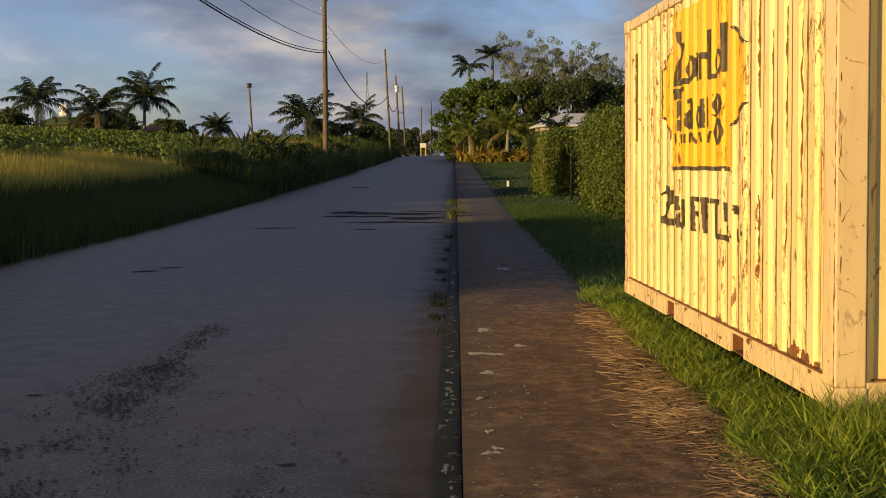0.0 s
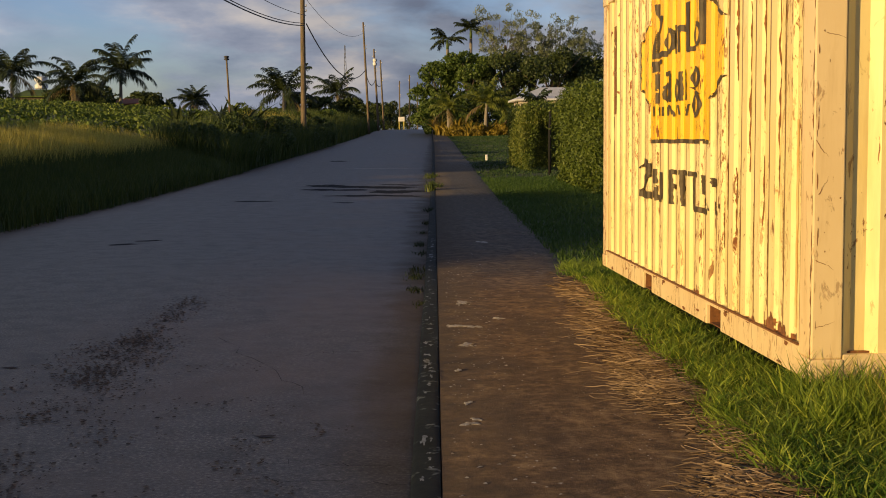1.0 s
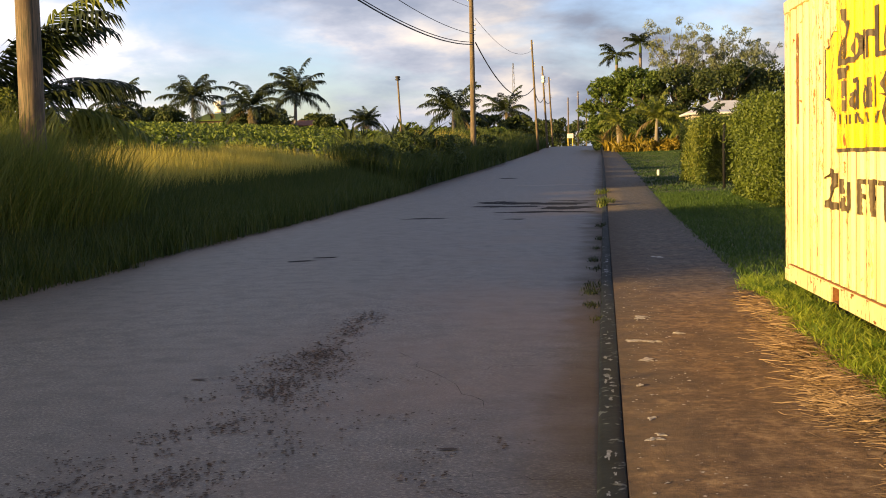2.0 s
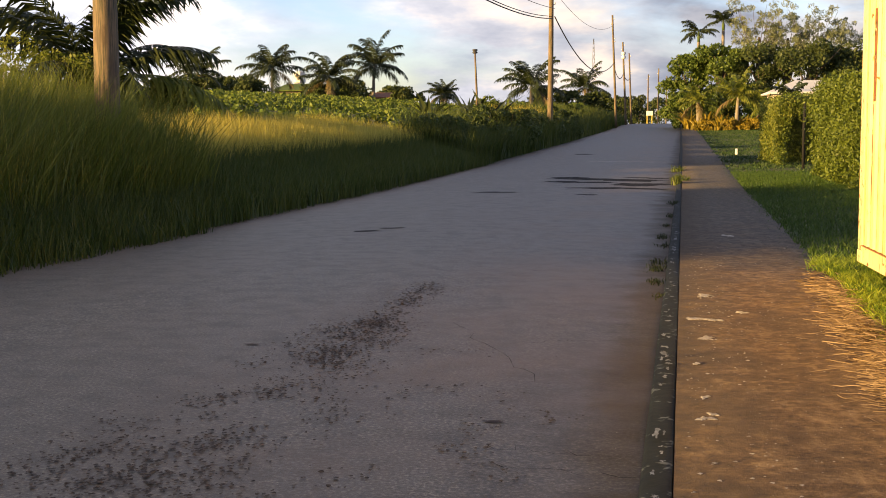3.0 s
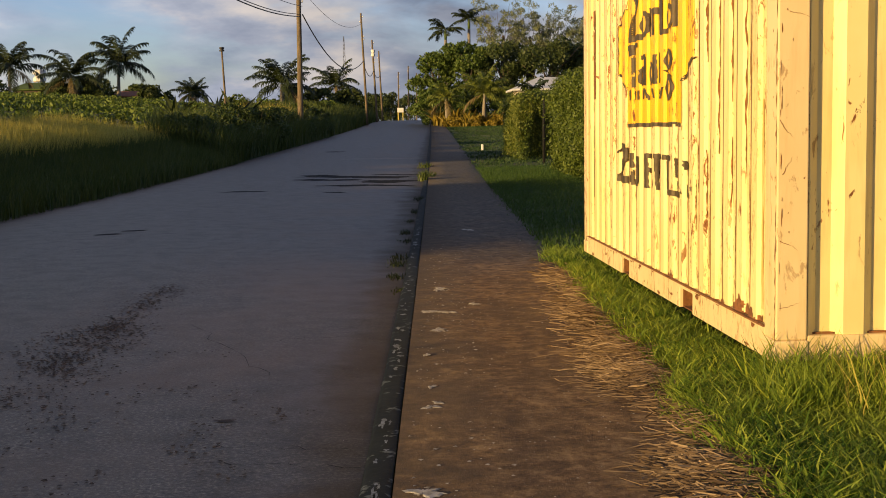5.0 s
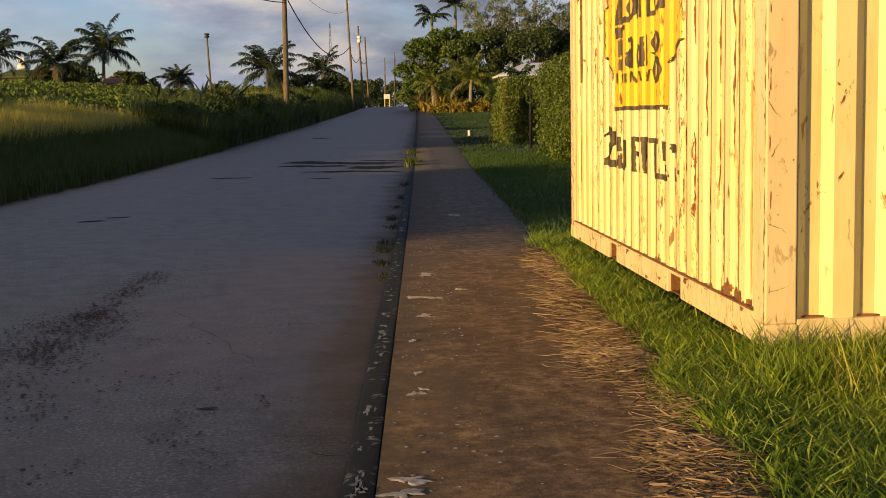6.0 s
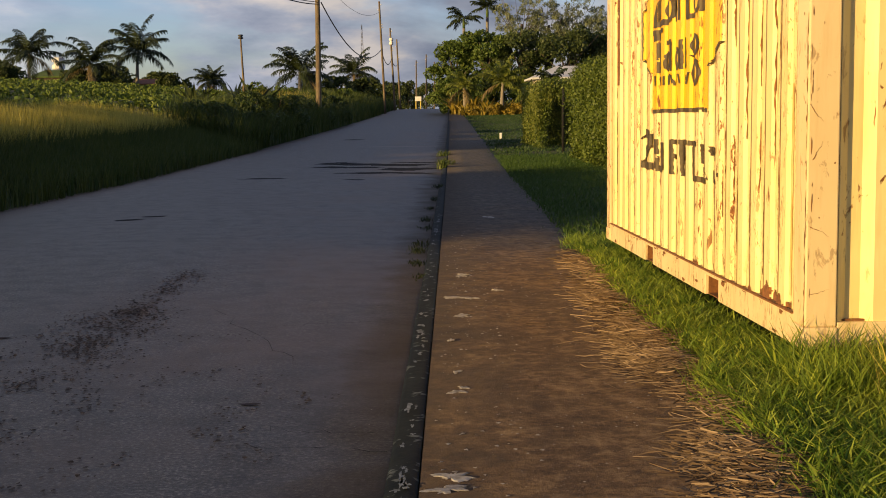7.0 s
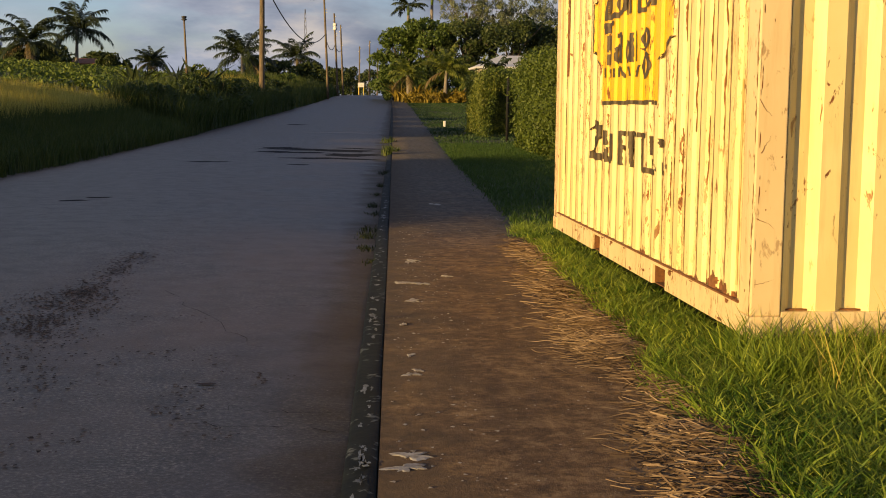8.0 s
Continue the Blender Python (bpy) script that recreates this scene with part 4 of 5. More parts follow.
def hedge(x0, x1, y0, y1, h, seed, label, per_m=2300, mat="hedge", hollow=False):
    """A clipped but ragged hedge block made of many small leaves, with a dark box as its inner shade."""
    rng = np.random.default_rng(seed)
    root = tagged(new("hedge"), label, "hedge")
    zb = float(land_z((x0 + x1) / 2, (y0 + y1) / 2))
    root.location = ((x0 + x1) / 2, (y0 + y1) / 2, zb - 0.05)
    n = int(per_m * ((x1 - x0) * h * 2 + (y1 - y0) * h * 2 + (x1 - x0) * (y1 - y0)))
    p = np.stack([rng.uniform(-(x1 - x0) / 2, (x1 - x0) / 2, n), rng.uniform(-(y1 - y0) / 2, (y1 - y0) / 2, n), rng.uniform(0.0, h, n)], 1)
    half = np.array([(x1 - x0) / 2, (y1 - y0) / 2, h / 2])
    q = np.abs(p - np.array([0, 0, h / 2])) / half
    keep = (q.max(1) > 0.80) | (rng.uniform(size=n) < 0.12)
    if hollow:
        keep &= ~((p[:, 1] < half[1] * 0.1) & (p[:, 2] < h * 0.74 + 0.12 * np.sin(p[:, 0] * 5)) & (p[:, 0] > -half[0] * 0.78))
    p = p[keep]
    bulge = np.array([noise.noise(Vector((a * 1.1 + seed, b * 1.1, c * 1.3))) for a, b, c in p])
    out = (p - np.array([0, 0, h / 2])) / half
    out[:, 2] *= (p[:, 2] > h * 0.5)
    p = p + out * (bulge * 0.28)[:, None] + rng.normal(0, 0.05, p.shape)
    p[:, 2] = np.maximum(p[:, 2], 0.05)
    vs, fs = leaves(p, 0.085, rng, 0.5, 0.5)
    numpy_mesh("foliage", vs, fs, M[mat], root)
    # sparse hanging shoots
    k = 260
    b = np.stack([rng.uniform(-half[0], half[0], k), rng.uniform(-half[1], half[1], k), np.full(k, h * 0.95)], 1)
    vs, fs = blades(b, rng.uniform(0.12, 0.45, k), np.full(k, 0.02), rng.uniform(0.4, 1.2, k), rng)
    tagged(numpy_mesh("shoots", vs, fs, M[mat], root), kind="stuff")
    if hollow:
        # a curtain of hanging vines round the open side
        pts = []
        for i in range(420):
            side = rng.uniform() ** 1.4
            sx = -half[0] * rng.uniform(0.88, 1.12) if side < 0.55 else rng.uniform(-half[0], half[0])
            sy = rng.uniform(-half[1], half[1] * 0.6) if side < 0.55 else -half[1] * rng.uniform(0.9, 1.05)
            top = h * rng.uniform(0.8, 1.02)
            low = h * (rng.uniform(0.05, 0.4) if side < 0.55 else rng.uniform(0.62, 0.85))
            z = np.arange(low, top, 0.045)
            pts.append(np.stack([sx + rng.normal(0, 0.03, len(z)), sy + rng.normal(0, 0.03, len(z)), z], 1))
        vs, fs = leaves(np.concatenate(pts), 0.09, rng, 0.5, 1.5)
        tagged(numpy_mesh("vines", vs, fs, M["weed"], root, "hanging sunlit vine strands"), kind="stuff")
    # plain dark box added to stand for the shade inside the leaves
    part("shade_core", box(-half[0] * 0.72, half[0] * 0.72, -half[1] * (0.8 if not hollow else -0.55), half[1] * 0.8, 0.1, h * 0.82), M["tree_dark"], root)
    return root


hedge(2.75, 5.2, 22.0, 29.5, 2.55, 31, "tall dense green hedge lit by low sun")
hedge(2.75, 5.2, 36.5, 42.5, 2.25, 32, "square hedge overgrown with hanging vines, dark and hollow inside", hollow=True)


# ---------------------------------------------------------------- trees
def frond(n_leaf, length, droop, width, rng, lift0, broad=0.050):
    """One palm frond in the x-z plane from the origin: an arching rachis with hanging leaflets."""
    vs, fs, pts = [], [], []
    ang, p = lift0, np.zeros(3)
    for i in range(n_leaf + 1):
        pts.append(p.copy())
        p = p + np.array([math.cos(ang), 0, math.sin(ang)]) * length / n_leaf
        ang -= droop / n_leaf * (0.3 + 1.5 * i / n_leaf)
    w = 0.02 * length / 3
    for i in range(n_leaf):
        a, b = pts[i], pts[i + 1]
        f = i / n_leaf
        k = len(vs)
        g = w * (1.3 - f)
        vs += [a + [0, -g, 0], a + [0, g, 0], b + [0, g * .9, 0], b + [0, -g * .9, 0], (a + b) / 2 - [0, 0, g * 1.4]]
        fs += [(k, k + 1, k + 2, k + 3), (k, k + 4, k + 1), (k + 2, k + 4, k + 3)]
        if f < 0.10:
            continue
        t = (b - a) / np.linalg.norm(b - a)
        for sgn in (-1, 1):
            ll = width * (0.35 + 0.65 * math.sin(math.pi * min(1.0, 0.15 + 0.80 * f))) * rng.uniform(0.75, 1.15)
            d = t * rng.uniform(0.45, 0.8) + np.array([0, sgn * rng.uniform(0.5, 0.85), -rng.uniform(0.1, 0.5)])
            d /= np.linalg.norm(d)
            m = a + d * ll * 0.5
            e = m + (d * 0.55 + np.array([0, 0, -rng.uniform(0.35, 0.8)])) * ll * 0.5
            hw = t * broad * length / 3.2
            k = len(vs)
            vs += [a - hw * .7, a + hw * .7, m + hw, m - hw, e]
            fs += [(k, k + 1, k + 2, k + 3), (k + 3, k + 2, k + 4)]
    return vs, fs


def coconut_palm(x, y, h, crown, seed, label, fronds=20, leaf=22, bend=0.06, mat="palm", royal=False, sunlit_tint=False, bow=(0.8, 1.6)):
    rng = np.random.default_rng(seed)
    root = tagged(new("royal_palm" if royal else "coconut_palm"), label, "palm tree", "royal palms" if royal else "coconut palms")
    root.location = (x, y, float(land_z(x, y)) - 0.05)
    bx, by = rng.uniform(-bend, bend, 2) * h
    tp = [(bx * f * f, by * f * f, h * f) for f in np.linspace(0, 1, 9)]
    r0 = 0.17 if not royal else 0.22
    tube_object("trunk", tp, [r0 * (1.25 - 0.5 * f + (0.35 if f == 0 else 0)) for f in np.linspace(0, 1, 9)], M["palm_bark"], root, 10)
    top = np.array(tp[-1])
    if royal:
        tube_object("crownshaft", [top, top + [0, 0, 0.5], top + [0, 0, 1.1]], [0.15, 0.17, 0.09], M["tree"], root, 8, "smooth green crownshaft")
        top = top + [0, 0, 1.0]
    for i in range(fronds):
        up = (1.4 - 1.75 * ((i * 7) % fronds) / fronds + rng.uniform(-0.15, 0.15)) if not royal else rng.uniform(0.0, 1.2)
        ln = crown * rng.uniform(0.8, 1.1)
        vs, fs = frond(leaf, ln, rng.uniform(*bow), crown * 0.30, rng, up, 1.9 / leaf)
        a = 2.4 * i + rng.uniform(-0.3, 0.3)
        R = Matrix.Rotation(a, 3, "Z")
        # every third frond can take the lighter weed leaf, sunlight as colour
        mt = M["palm_dry"] if (up < -0.2 and not royal) else (M["weed"] if sunlit_tint and i % 3 == 0 else M[mat])
        ob = mesh_object("frond", vs, fs, mt, root, "hanging dry frond" if mt is M["palm_dry"] else "")
        ob.matrix_basis = Matrix.Translation(top) @ R.to_4x4()
    return root


def broad_tree(x, y, h, spread, seed, label, mat="tree", clumps=34, per=230, size=0.36, low=0.25, fine=False, limbs=7):
    rng = np.random.default_rng(seed)
    root = tagged(new("tree"), label, "tree", "garden trees")
    root.location = (x, y, float(land_z(x, y)) - 0.1)
    vs, fs = tube([(0, 0, 0), (0.05, 0, h * 0.2), (0.1, 0.05, h * 0.45), (0.1, 0.1, h * 0.7)], [0.04 * h, 0.03 * h, 0.024 * h, 0.01 * h], 8)
    ends = []
    for i in range(limbs):
        a = 2 * math.pi * i / limbs + rng.uniform(-.4, .4)
        z0 = h * rng.uniform(0.22, 0.5)
        e = (math.cos(a) * spread * rng.uniform(.45, .85), math.sin(a) * spread * rng.uniform(.45, .85), h * rng.uniform(0.55, 0.97))
        ends.append(e)
        mid = (e[0] * .4, e[1] * .4, z0 + (e[2] - z0) * .55)
        v2, f2 = tube([(0.05, 0.02, z0), mid, e], [0.014 * h, 0.009 * h, 0.003 * h] if not fine else [0.004 * h, 0.002 * h, 0.001 * h], 5)
        fs += [tuple(k + len(vs) for k in f) for f in f2]
        vs += v2
    mesh_object("trunk", vs, fs, M["bark"], root, smooth=True)
    cl = []
    for i in range(clumps):
        if fine and i < limbs * 4:
            e = ends[i % limbs]
            f = rng.uniform(0.55, 1.1)
            c = (e[0] * f + rng.normal(0, .4), e[1] * f + rng.normal(0, .4), e[2] * (0.5 + 0.5 * f) + rng.normal(0, .4))
            r = rng.uniform(0.25, 0.6)
        else:
            a, f = rng.uniform(0, 2 * math.pi), math.sqrt(rng.uniform(0, 1))
            g = rng.uniform(0, 1)
            rad = spread * (math.sin(math.pi * (0.22 + 0.70 * g)) ** 0.6)
            c = (math.cos(a) * f * rad, math.sin(a) * f * rad, h * (low + (0.93 - low) * g))
            r = spread * (rng.uniform(0.20, 0.36) if not fine else rng.uniform(0.10, 0.2))
        cl.append((*c, r, r, r * 0.75))
    leaf_heap("crown", cl, per, size, M[mat], seed + 500, root, aspect=0.22 if fine else 0.5, droop=-0.6 if fine else 0.2)
    return root


def build_trees():
    t = "coconut palm at the edge of the crop field"
    for i, (x, y, h, c) in enumerate(((-41, 133, 3.3, 4.2), (-33.5, 128, 2.4, 3.9), (-29.6, 133, 4.0, 4.3), (-10.8, 112, 2.9, 3.5), (-7.7, 172, 4.0, 4.0),
                                      (-29.8, 192, 2.2, 2.8), (-52, 140, 2.8, 4.0), (-24.5, 150, 1.2, 2.6))):
        coconut_palm(x, y, h, c, 40 + i, t, fronds=24, leaf=40)
    coconut_palm(-17.2, 29.0, 1.3, 4.7, 60, "large coconut palm with drooping fronds beside the bank", fronds=22, leaf=58, sunlit_tint=True, bow=(0.9, 1.5))
    for x, y, h, s in ((5.9, 144, 9.5, 71), (8.5, 144, 10.7, 72)):
        coconut_palm(x, y, h, 2.6, s, "tall royal palm above the garden trees", fronds=15, leaf=26, royal=True, bend=0.01)
    g = "dense broad-leaved tree at the roadside garden"
    broad_tree(4.3, 130, 8.0, 3.1, 81, g, clumps=46, per=260, low=0.12)
    broad_tree(7.4, 128, 8.9, 3.7, 82, g, clumps=46, per=260, low=0.12)
    broad_tree(11.2, 126, 8.4, 4.0, 83, g, "tree_dark", clumps=40, per=240, low=0.1)
    broad_tree(15.2, 124, 8.2, 4.2, 84, g, "tree_dark", clumps=36, per=240, low=0.1)
    broad_tree(20.0, 126, 7.8, 4.2, 85, g, "tree_dark", clumps=36, per=240, low=0.1)
    f = "tall open feathery tree against the sky"
    for i, (x, h) in enumerate(((11.2, 13.2), (14.2, 13.0), (17.0, 12.5), (19.8, 11.4))):
        broad_tree(x, 131 + i, h, 3.6, 90 + i, f, "tree_fine", clumps=130, per=44, size=0.36, low=0.5, fine=True, limbs=32)


build_trees()

# ---------------------------------------------------------------- poles, cables
def utility_pole(x, y, top, r, label, lean=(0.0, 0.0), lamp=False, transformer=False, name="utility_pole"):
    zb = float(land_z(x, y))
    root = tagged(new(name), label, "utility pole", "roadside poles")
    root.location = (x, y, zb - 0.3)
    h = top - zb + 0.3
    n = 10
    tube_object("post", [(lean[0] * f + 0.012 * math.sin(f * 5) * h / 10, lean[1] * f, h * f) for f in np.linspace(0, 1, n)], [r * (1.12 - 0.35 * f) for f in np.linspace(0, 1, n)], M["pole"], root, 14)
    for dz, sx in ((0.35, 1), (0.9, -1), (2.4, 1), (2.7, 1)):
        z = h - dz
        px = lean[0] * z / h
        part("insulator", spool(px + sx * (r + 0.05), 0, z, 0.05, 0.11), M["white"], root, "small pale insulator")
        part("bracket", box(px + min(0, sx * (r + 0.06)), px + max(0, sx * (r + 0.06)), -0.02, 0.02, z - 0.09, z - 0.06), M["metal"], root, "short steel bracket")
    if lamp:
        tube_object("lamp_arm", [(lean[0], 0, h - 0.6), (0.45, 0, h - 0.25), (0.85, 0, h - 0.2)], [0.025] * 3, M["metal"], root, 6)
        part("lamp_head", spool(0.92, 0, h - 0.2, 0.13, 0.16), M["white"], root, "round white street-lamp head")
    if transformer:
        part("transformer", spool(-0.35, 0, h - 1.6, 0.26, 0.85), M["white"], root, "pale can-shaped transformer")
    return root


def spool(x, y, z, r, h):
    bm = bmesh.new()
    prof = [(0.75, -0.5), (1.0, -0.42), (1.0, -0.15), (0.7, -0.08), (0.7, 0.08), (1.0, 0.15), (1.0, 0.42), (0.6, 0.5)]
    rings = []
    for a, b in prof:
        rings.append([bm.verts.new((x + r * a * math.cos(w * math.pi / 5), y + r * a * math.sin(w * math.pi / 5), z + b * h)) for w in range(10)])
    for p, q in zip(rings, rings[1:]):
        for i in range(10):
            bm.faces.new((p[i], p[(i + 1) % 10], q[(i + 1) % 10], q[i]))
    bm.faces.new(rings[0][::-1]); bm.faces.new(rings[-1])
    return bm


def cable(a, b, sag, r, label="sagging black overhead cable"):
    a, b = Vector(a), Vector(b)
    pts = []
    for i in range(25):
        f = i / 24
        p = a.lerp(b, f)
        p.z -= sag * 4 * f * (1 - f)
        pts.append(p)
    tagged(tube_object("overhead_cable", pts, [r] * 25, M["cable"], sides=5), label, "cable", "overhead cables")


def build_poles():
    w = "weathered brown timber utility pole on the grassy bank"
    utility_pole(-9.98, 12.7, 10.4, 0.18, "thick weathered timber utility pole in tall grass")
    utility_pole(-6.8, 73.0, 11.9, 0.165, w, (0.12, 0), lamp=True)
    utility_pole(-3.25, 130.7, 13.6, 0.12, "leaning timber utility pole far along the road", (-0.45, 0))
    utility_pole(-2.25, 153.7, 12.4, 0.125, "timber pole with a pale transformer", (-0.45, 0), transformer=True)
    utility_pole(-1.55, 168.0, 11.9, 0.12, "timber pole near the brow of the road", (-0.35, 0))
    for x, y, t in ((1.4, 222, 11.5), (3.2, 223.5, 12.6), (5.1, 240, 12.0)):
        utility_pole(x, y, t, 0.13, "slim pale pole past the brow of the road", (0.1, 0))
    pole1, pole2, pole3 = (-9.85, 12.7), (-6.7, 73.0), (-3.55, 130.7)
    for dx, z1, z2, sag, r in ((-0.2, 7.9, 8.45, 1.1, 0.022), (0.0, 7.7, 8.3, 1.15, 0.03), (0.2, 8.4, 8.9, 1.0, 0.016), (-0.2, 9.3, 10.6, 0.8, 0.012), (0.2, 9.5, 11.4, 0.8, 0.012)):
        cable((pole1[0] + dx, pole1[1], z1), (pole2[0] + dx, pole2[1], z2), sag, r)
    cable((pole2[0] + 0.2, pole2[1], 8.4), (pole3[0], pole3[1], 8.6), 1.9, 0.04)
    cable((pole2[0] + 0.2, pole2[1], 9.9), (pole3[0], pole3[1], 12.6), 1.2, 0.014)
    cable((pole3[0], pole3[1], 8.5), (-2.6, 153.7, 8.6), 1.0, 0.04)
    cable((-2.6, 153.7, 8.6), (-1.8, 168, 8.6), 0.5, 0.04)
    # slim lamp post among the shrubs
    zb = float(land_z(-9.0, 53.7))
    root = tagged(new("lamp_post"), "slim dark lamp post with a small round head", "lamp post")
    root.location = (-9.0, 53.7, zb - 0.2)
    tube_object("post", [(0, 0, 0), (-0.04, 0, 2.2), (-0.12, 0, 4.05)], [0.06, 0.05, 0.04], M["pole"], root, 8)
    part("lamp_head", spool(-0.12, 0, 4.15, 0.12, 0.2), M["cable"], root, "small round dark lamp head")
    # lattice mast on the skyline
    zb = float(land_z(-9.9, 294))
    root = tagged(new("radio_mast"), "distant grey lattice radio mast", "radio mast")
    root.location = (-9.9, 294, zb)
    H = 23.0 - zb
    for i in range(3):
        a = 2 * math.pi * i / 3
        tube_object("leg", [(0.9 * math.cos(a), 0.9 * math.sin(a), 0), (0.12 * math.cos(a), 0.12 * math.sin(a), H)], [0.07, 0.05], M["metal"], root, 5)
    for k in range(12):
        z0, z1 = H * k / 12, H * (k + 1) / 12
        r0, r1 = 0.9 - 0.78 * k / 12, 0.9 - 0.78 * (k + 1) / 12
        for i in range(3):
            a, b = 2 * math.pi * i / 3, 2 * math.pi * (i + 1) / 3
            tube_object("brace", [(r0 * math.cos(a), r0 * math.sin(a), z0), (r1 * math.cos(b), r1 * math.sin(b), z1)], [0.035, 0.035], M["metal"], root, 4)


build_poles()


# ---------------------------------------------------------------- shrubs and garden plants
def shrub(x, y, h, w, seed, label, mat="shrub", per=200, size=0.24, name="shrub"):
    rng = np.random.default_rng(seed)
    root = tagged(new(name), label, "shrub", "shrubs")
    root.location = (x, y, float(land_z(x, y)) - 0.08)
    vs, fs = [], []
    for i in range(6):
        a = i * 1.05 + rng.uniform(-.3, .3)
        e = (math.cos(a) * w * 0.6, math.sin(a) * w * 0.6, h * rng.uniform(0.6, 0.9))
        v2, f2 = tube([(0, 0, 0), (e[0] * .35, e[1] * .35, e[2] * .55), e], [0.035, 0.02, 0.008], 5)
        fs += [tuple(k + len(vs) for k in f) for f in f2]
        vs += v2
    mesh_object("stems", vs, fs, M["bark"], root)
    cl = []
    for _ in range(16):
        a, f, g = rng.uniform(0, 6.28), math.sqrt(rng.uniform()), rng.uniform()
        rad = w * math.sin(math.pi * (0.3 + 0.6 * g))
        r = w * rng.uniform(0.22, 0.42)
        cl.append((math.cos(a) * f * rad, math.sin(a) * f * rad, h * (0.15 + 0.72 * g), r, r, r * 0.8))
    leaf_heap("foliage", cl, per, size, M[mat], seed + 900, root)
    return root


def broadleaf_plant(x, y, h, n, seed, label, mat="ornamental"):
    """A clump of long arching leaves (banana, croton or young palm)."""
    rng = np.random.default_rng(seed)
    root = tagged(new("garden_plant"), label, "garden plant", "garden plants")
    root.location = (x, y, float(land_z(x, y)))
    base = np.zeros((n, 3)); base[:, :2] = rng.normal(0, 0.15, (n, 2))
    vs, fs = blades(base, h * rng.uniform(0.6, 1.15, n), np.full(n, 0.22 * h / 1.5), rng.uniform(0.4, 1.3, n), rng, segs=5)
    numpy_mesh("leaves", vs, fs, M[mat], root)
    tube_object("stem", [(0, 0, 0), (0, 0, h * 0.35)], [0.08, 0.04], M["bark"], root, 6)
    return root


def build_shrubs():
    rng = np.random.default_rng(77)
    s = 300
    # overgrown bank
    for x, y, h, w in ((-8.6, 41.0, 1.2, 1.1), (-8.3, 43, 1.2, 1.1), (-8.6, 47.0, 1.2, 1.2), (-7.9, 52, 1.1, 1.1), (-7.6, 58, 1.1, 1.1)):
        shrub(x, y, h, w, s, "dark leafy shrub in the roadside grass", per=300, size=0.13); s += 1
    for x, y, h in ((-8.3, 52, 2.4), (-9.6, 55, 2.2), (-10.8, 50, 2.0), (-7.7, 57, 1.6), (-11.5, 58, 1.7)):
        broadleaf_plant(x, y, h, 26, s, "tall cane-like clump with arching leaves", "palm"); s += 1
    for i in range(14):
        y = 62 + i * 6.5 + rng.uniform(-2, 2)
        x = float(kerb_x(y)) - ROAD_W - rng.uniform(2.2, 6.5)
        shrub(x, y, rng.uniform(1.0, 1.9), rng.uniform(0.9, 1.6), s, "sunlit scrub on the bank", "hedge" if i % 3 else "crop", per=150, size=0.22); s += 1
    for x, y, h, w in ((-16.6, 27.0, 2.0, 1.3), (-18.6, 27.5, 2.4, 1.5), (-20.5, 28, 2.6, 1.6), (-15.2, 29.0, 1.5, 1.1), (-14.6, 22.5, 1.2, 0.9)):
        shrub(x, y, h, w, s, "sunlit scrub round the foot of the palm", "weed", per=260, size=0.13); s += 1
    for i in range(14):
        y = 40 + i * 3.3 + rng.uniform(-1, 1)
        x = float(kerb_x(y)) - ROAD_W - rng.uniform(0.9, 2.0)
        shrub(x, y, rng.uniform(1.35, 1.9), rng.uniform(0.9, 1.3), s, "dark leafy shrub in the roadside grass", per=260, size=0.14); s += 1
    # trees at the back of the field and along the skyline
    for i in range(15):
        x = -70 + i * 2.55 + rng.uniform(-1, 1)
        y = 168 + rng.uniform(-8, 22)
        shrub(x, y, rng.uniform(1.8, 3.4), rng.uniform(1.6, 2.6), s, "dark bushy tree on the skyline behind the field", "tree_dark", per=110, size=0.5, name="bush"); s += 1
    for x, y, h, w in ((-46, 137, 2.4, 2.2), (-37, 138, 2.2, 2.0), (-35, 131, 1.6, 1.6), (-27, 139, 2.0, 1.8), (-31.5, 130, 1.4, 1.5), (-43, 131, 1.8, 1.8), (-50, 133, 2.2, 2.2)):
        shrub(x, y, h, w, s, "dark undergrowth below the palms", "tree_dark", per=120, size=0.4, name="bush"); s += 1
    for x, y, h, w in ((-9.5, 150, 3.0, 2.2), (-6.5, 158, 3.2, 2.2), (-12.5, 146, 3.0, 2.2), (-5.2, 182, 4.2, 2.4), (-7.5, 190, 4.8, 2.6), (-2.6, 205, 5.5, 2.6), (-0.2, 232, 6.5, 3.0), (3.8, 262, 6.5, 3.2), (7.5, 270, 6.5, 3.4), (1.5, 285, 7.5, 3.4), (-4, 262, 7.0, 3.4), (11, 250, 6.0, 3.4)):
        shrub(x, y, h, w, s, "shady tree beside the road's brow", "tree_dark", per=150, size=0.45, name="bush"); s += 1
    # garden planting in front of the big trees
    for x, y, h in ((4.3, 114, 1.5), (5.2, 116, 2.2), (6.4, 113, 1.7), (7.3, 115, 1.4), (8.2, 114, 1.6), (9.4, 112, 1.3), (3.6, 118, 2.6), (10.6, 113, 1.5), (5.9, 111, 1.2)):
        broadleaf_plant(x, y, h, 34, s, "yellow-leaved ornamental plant in the garden"); s += 1
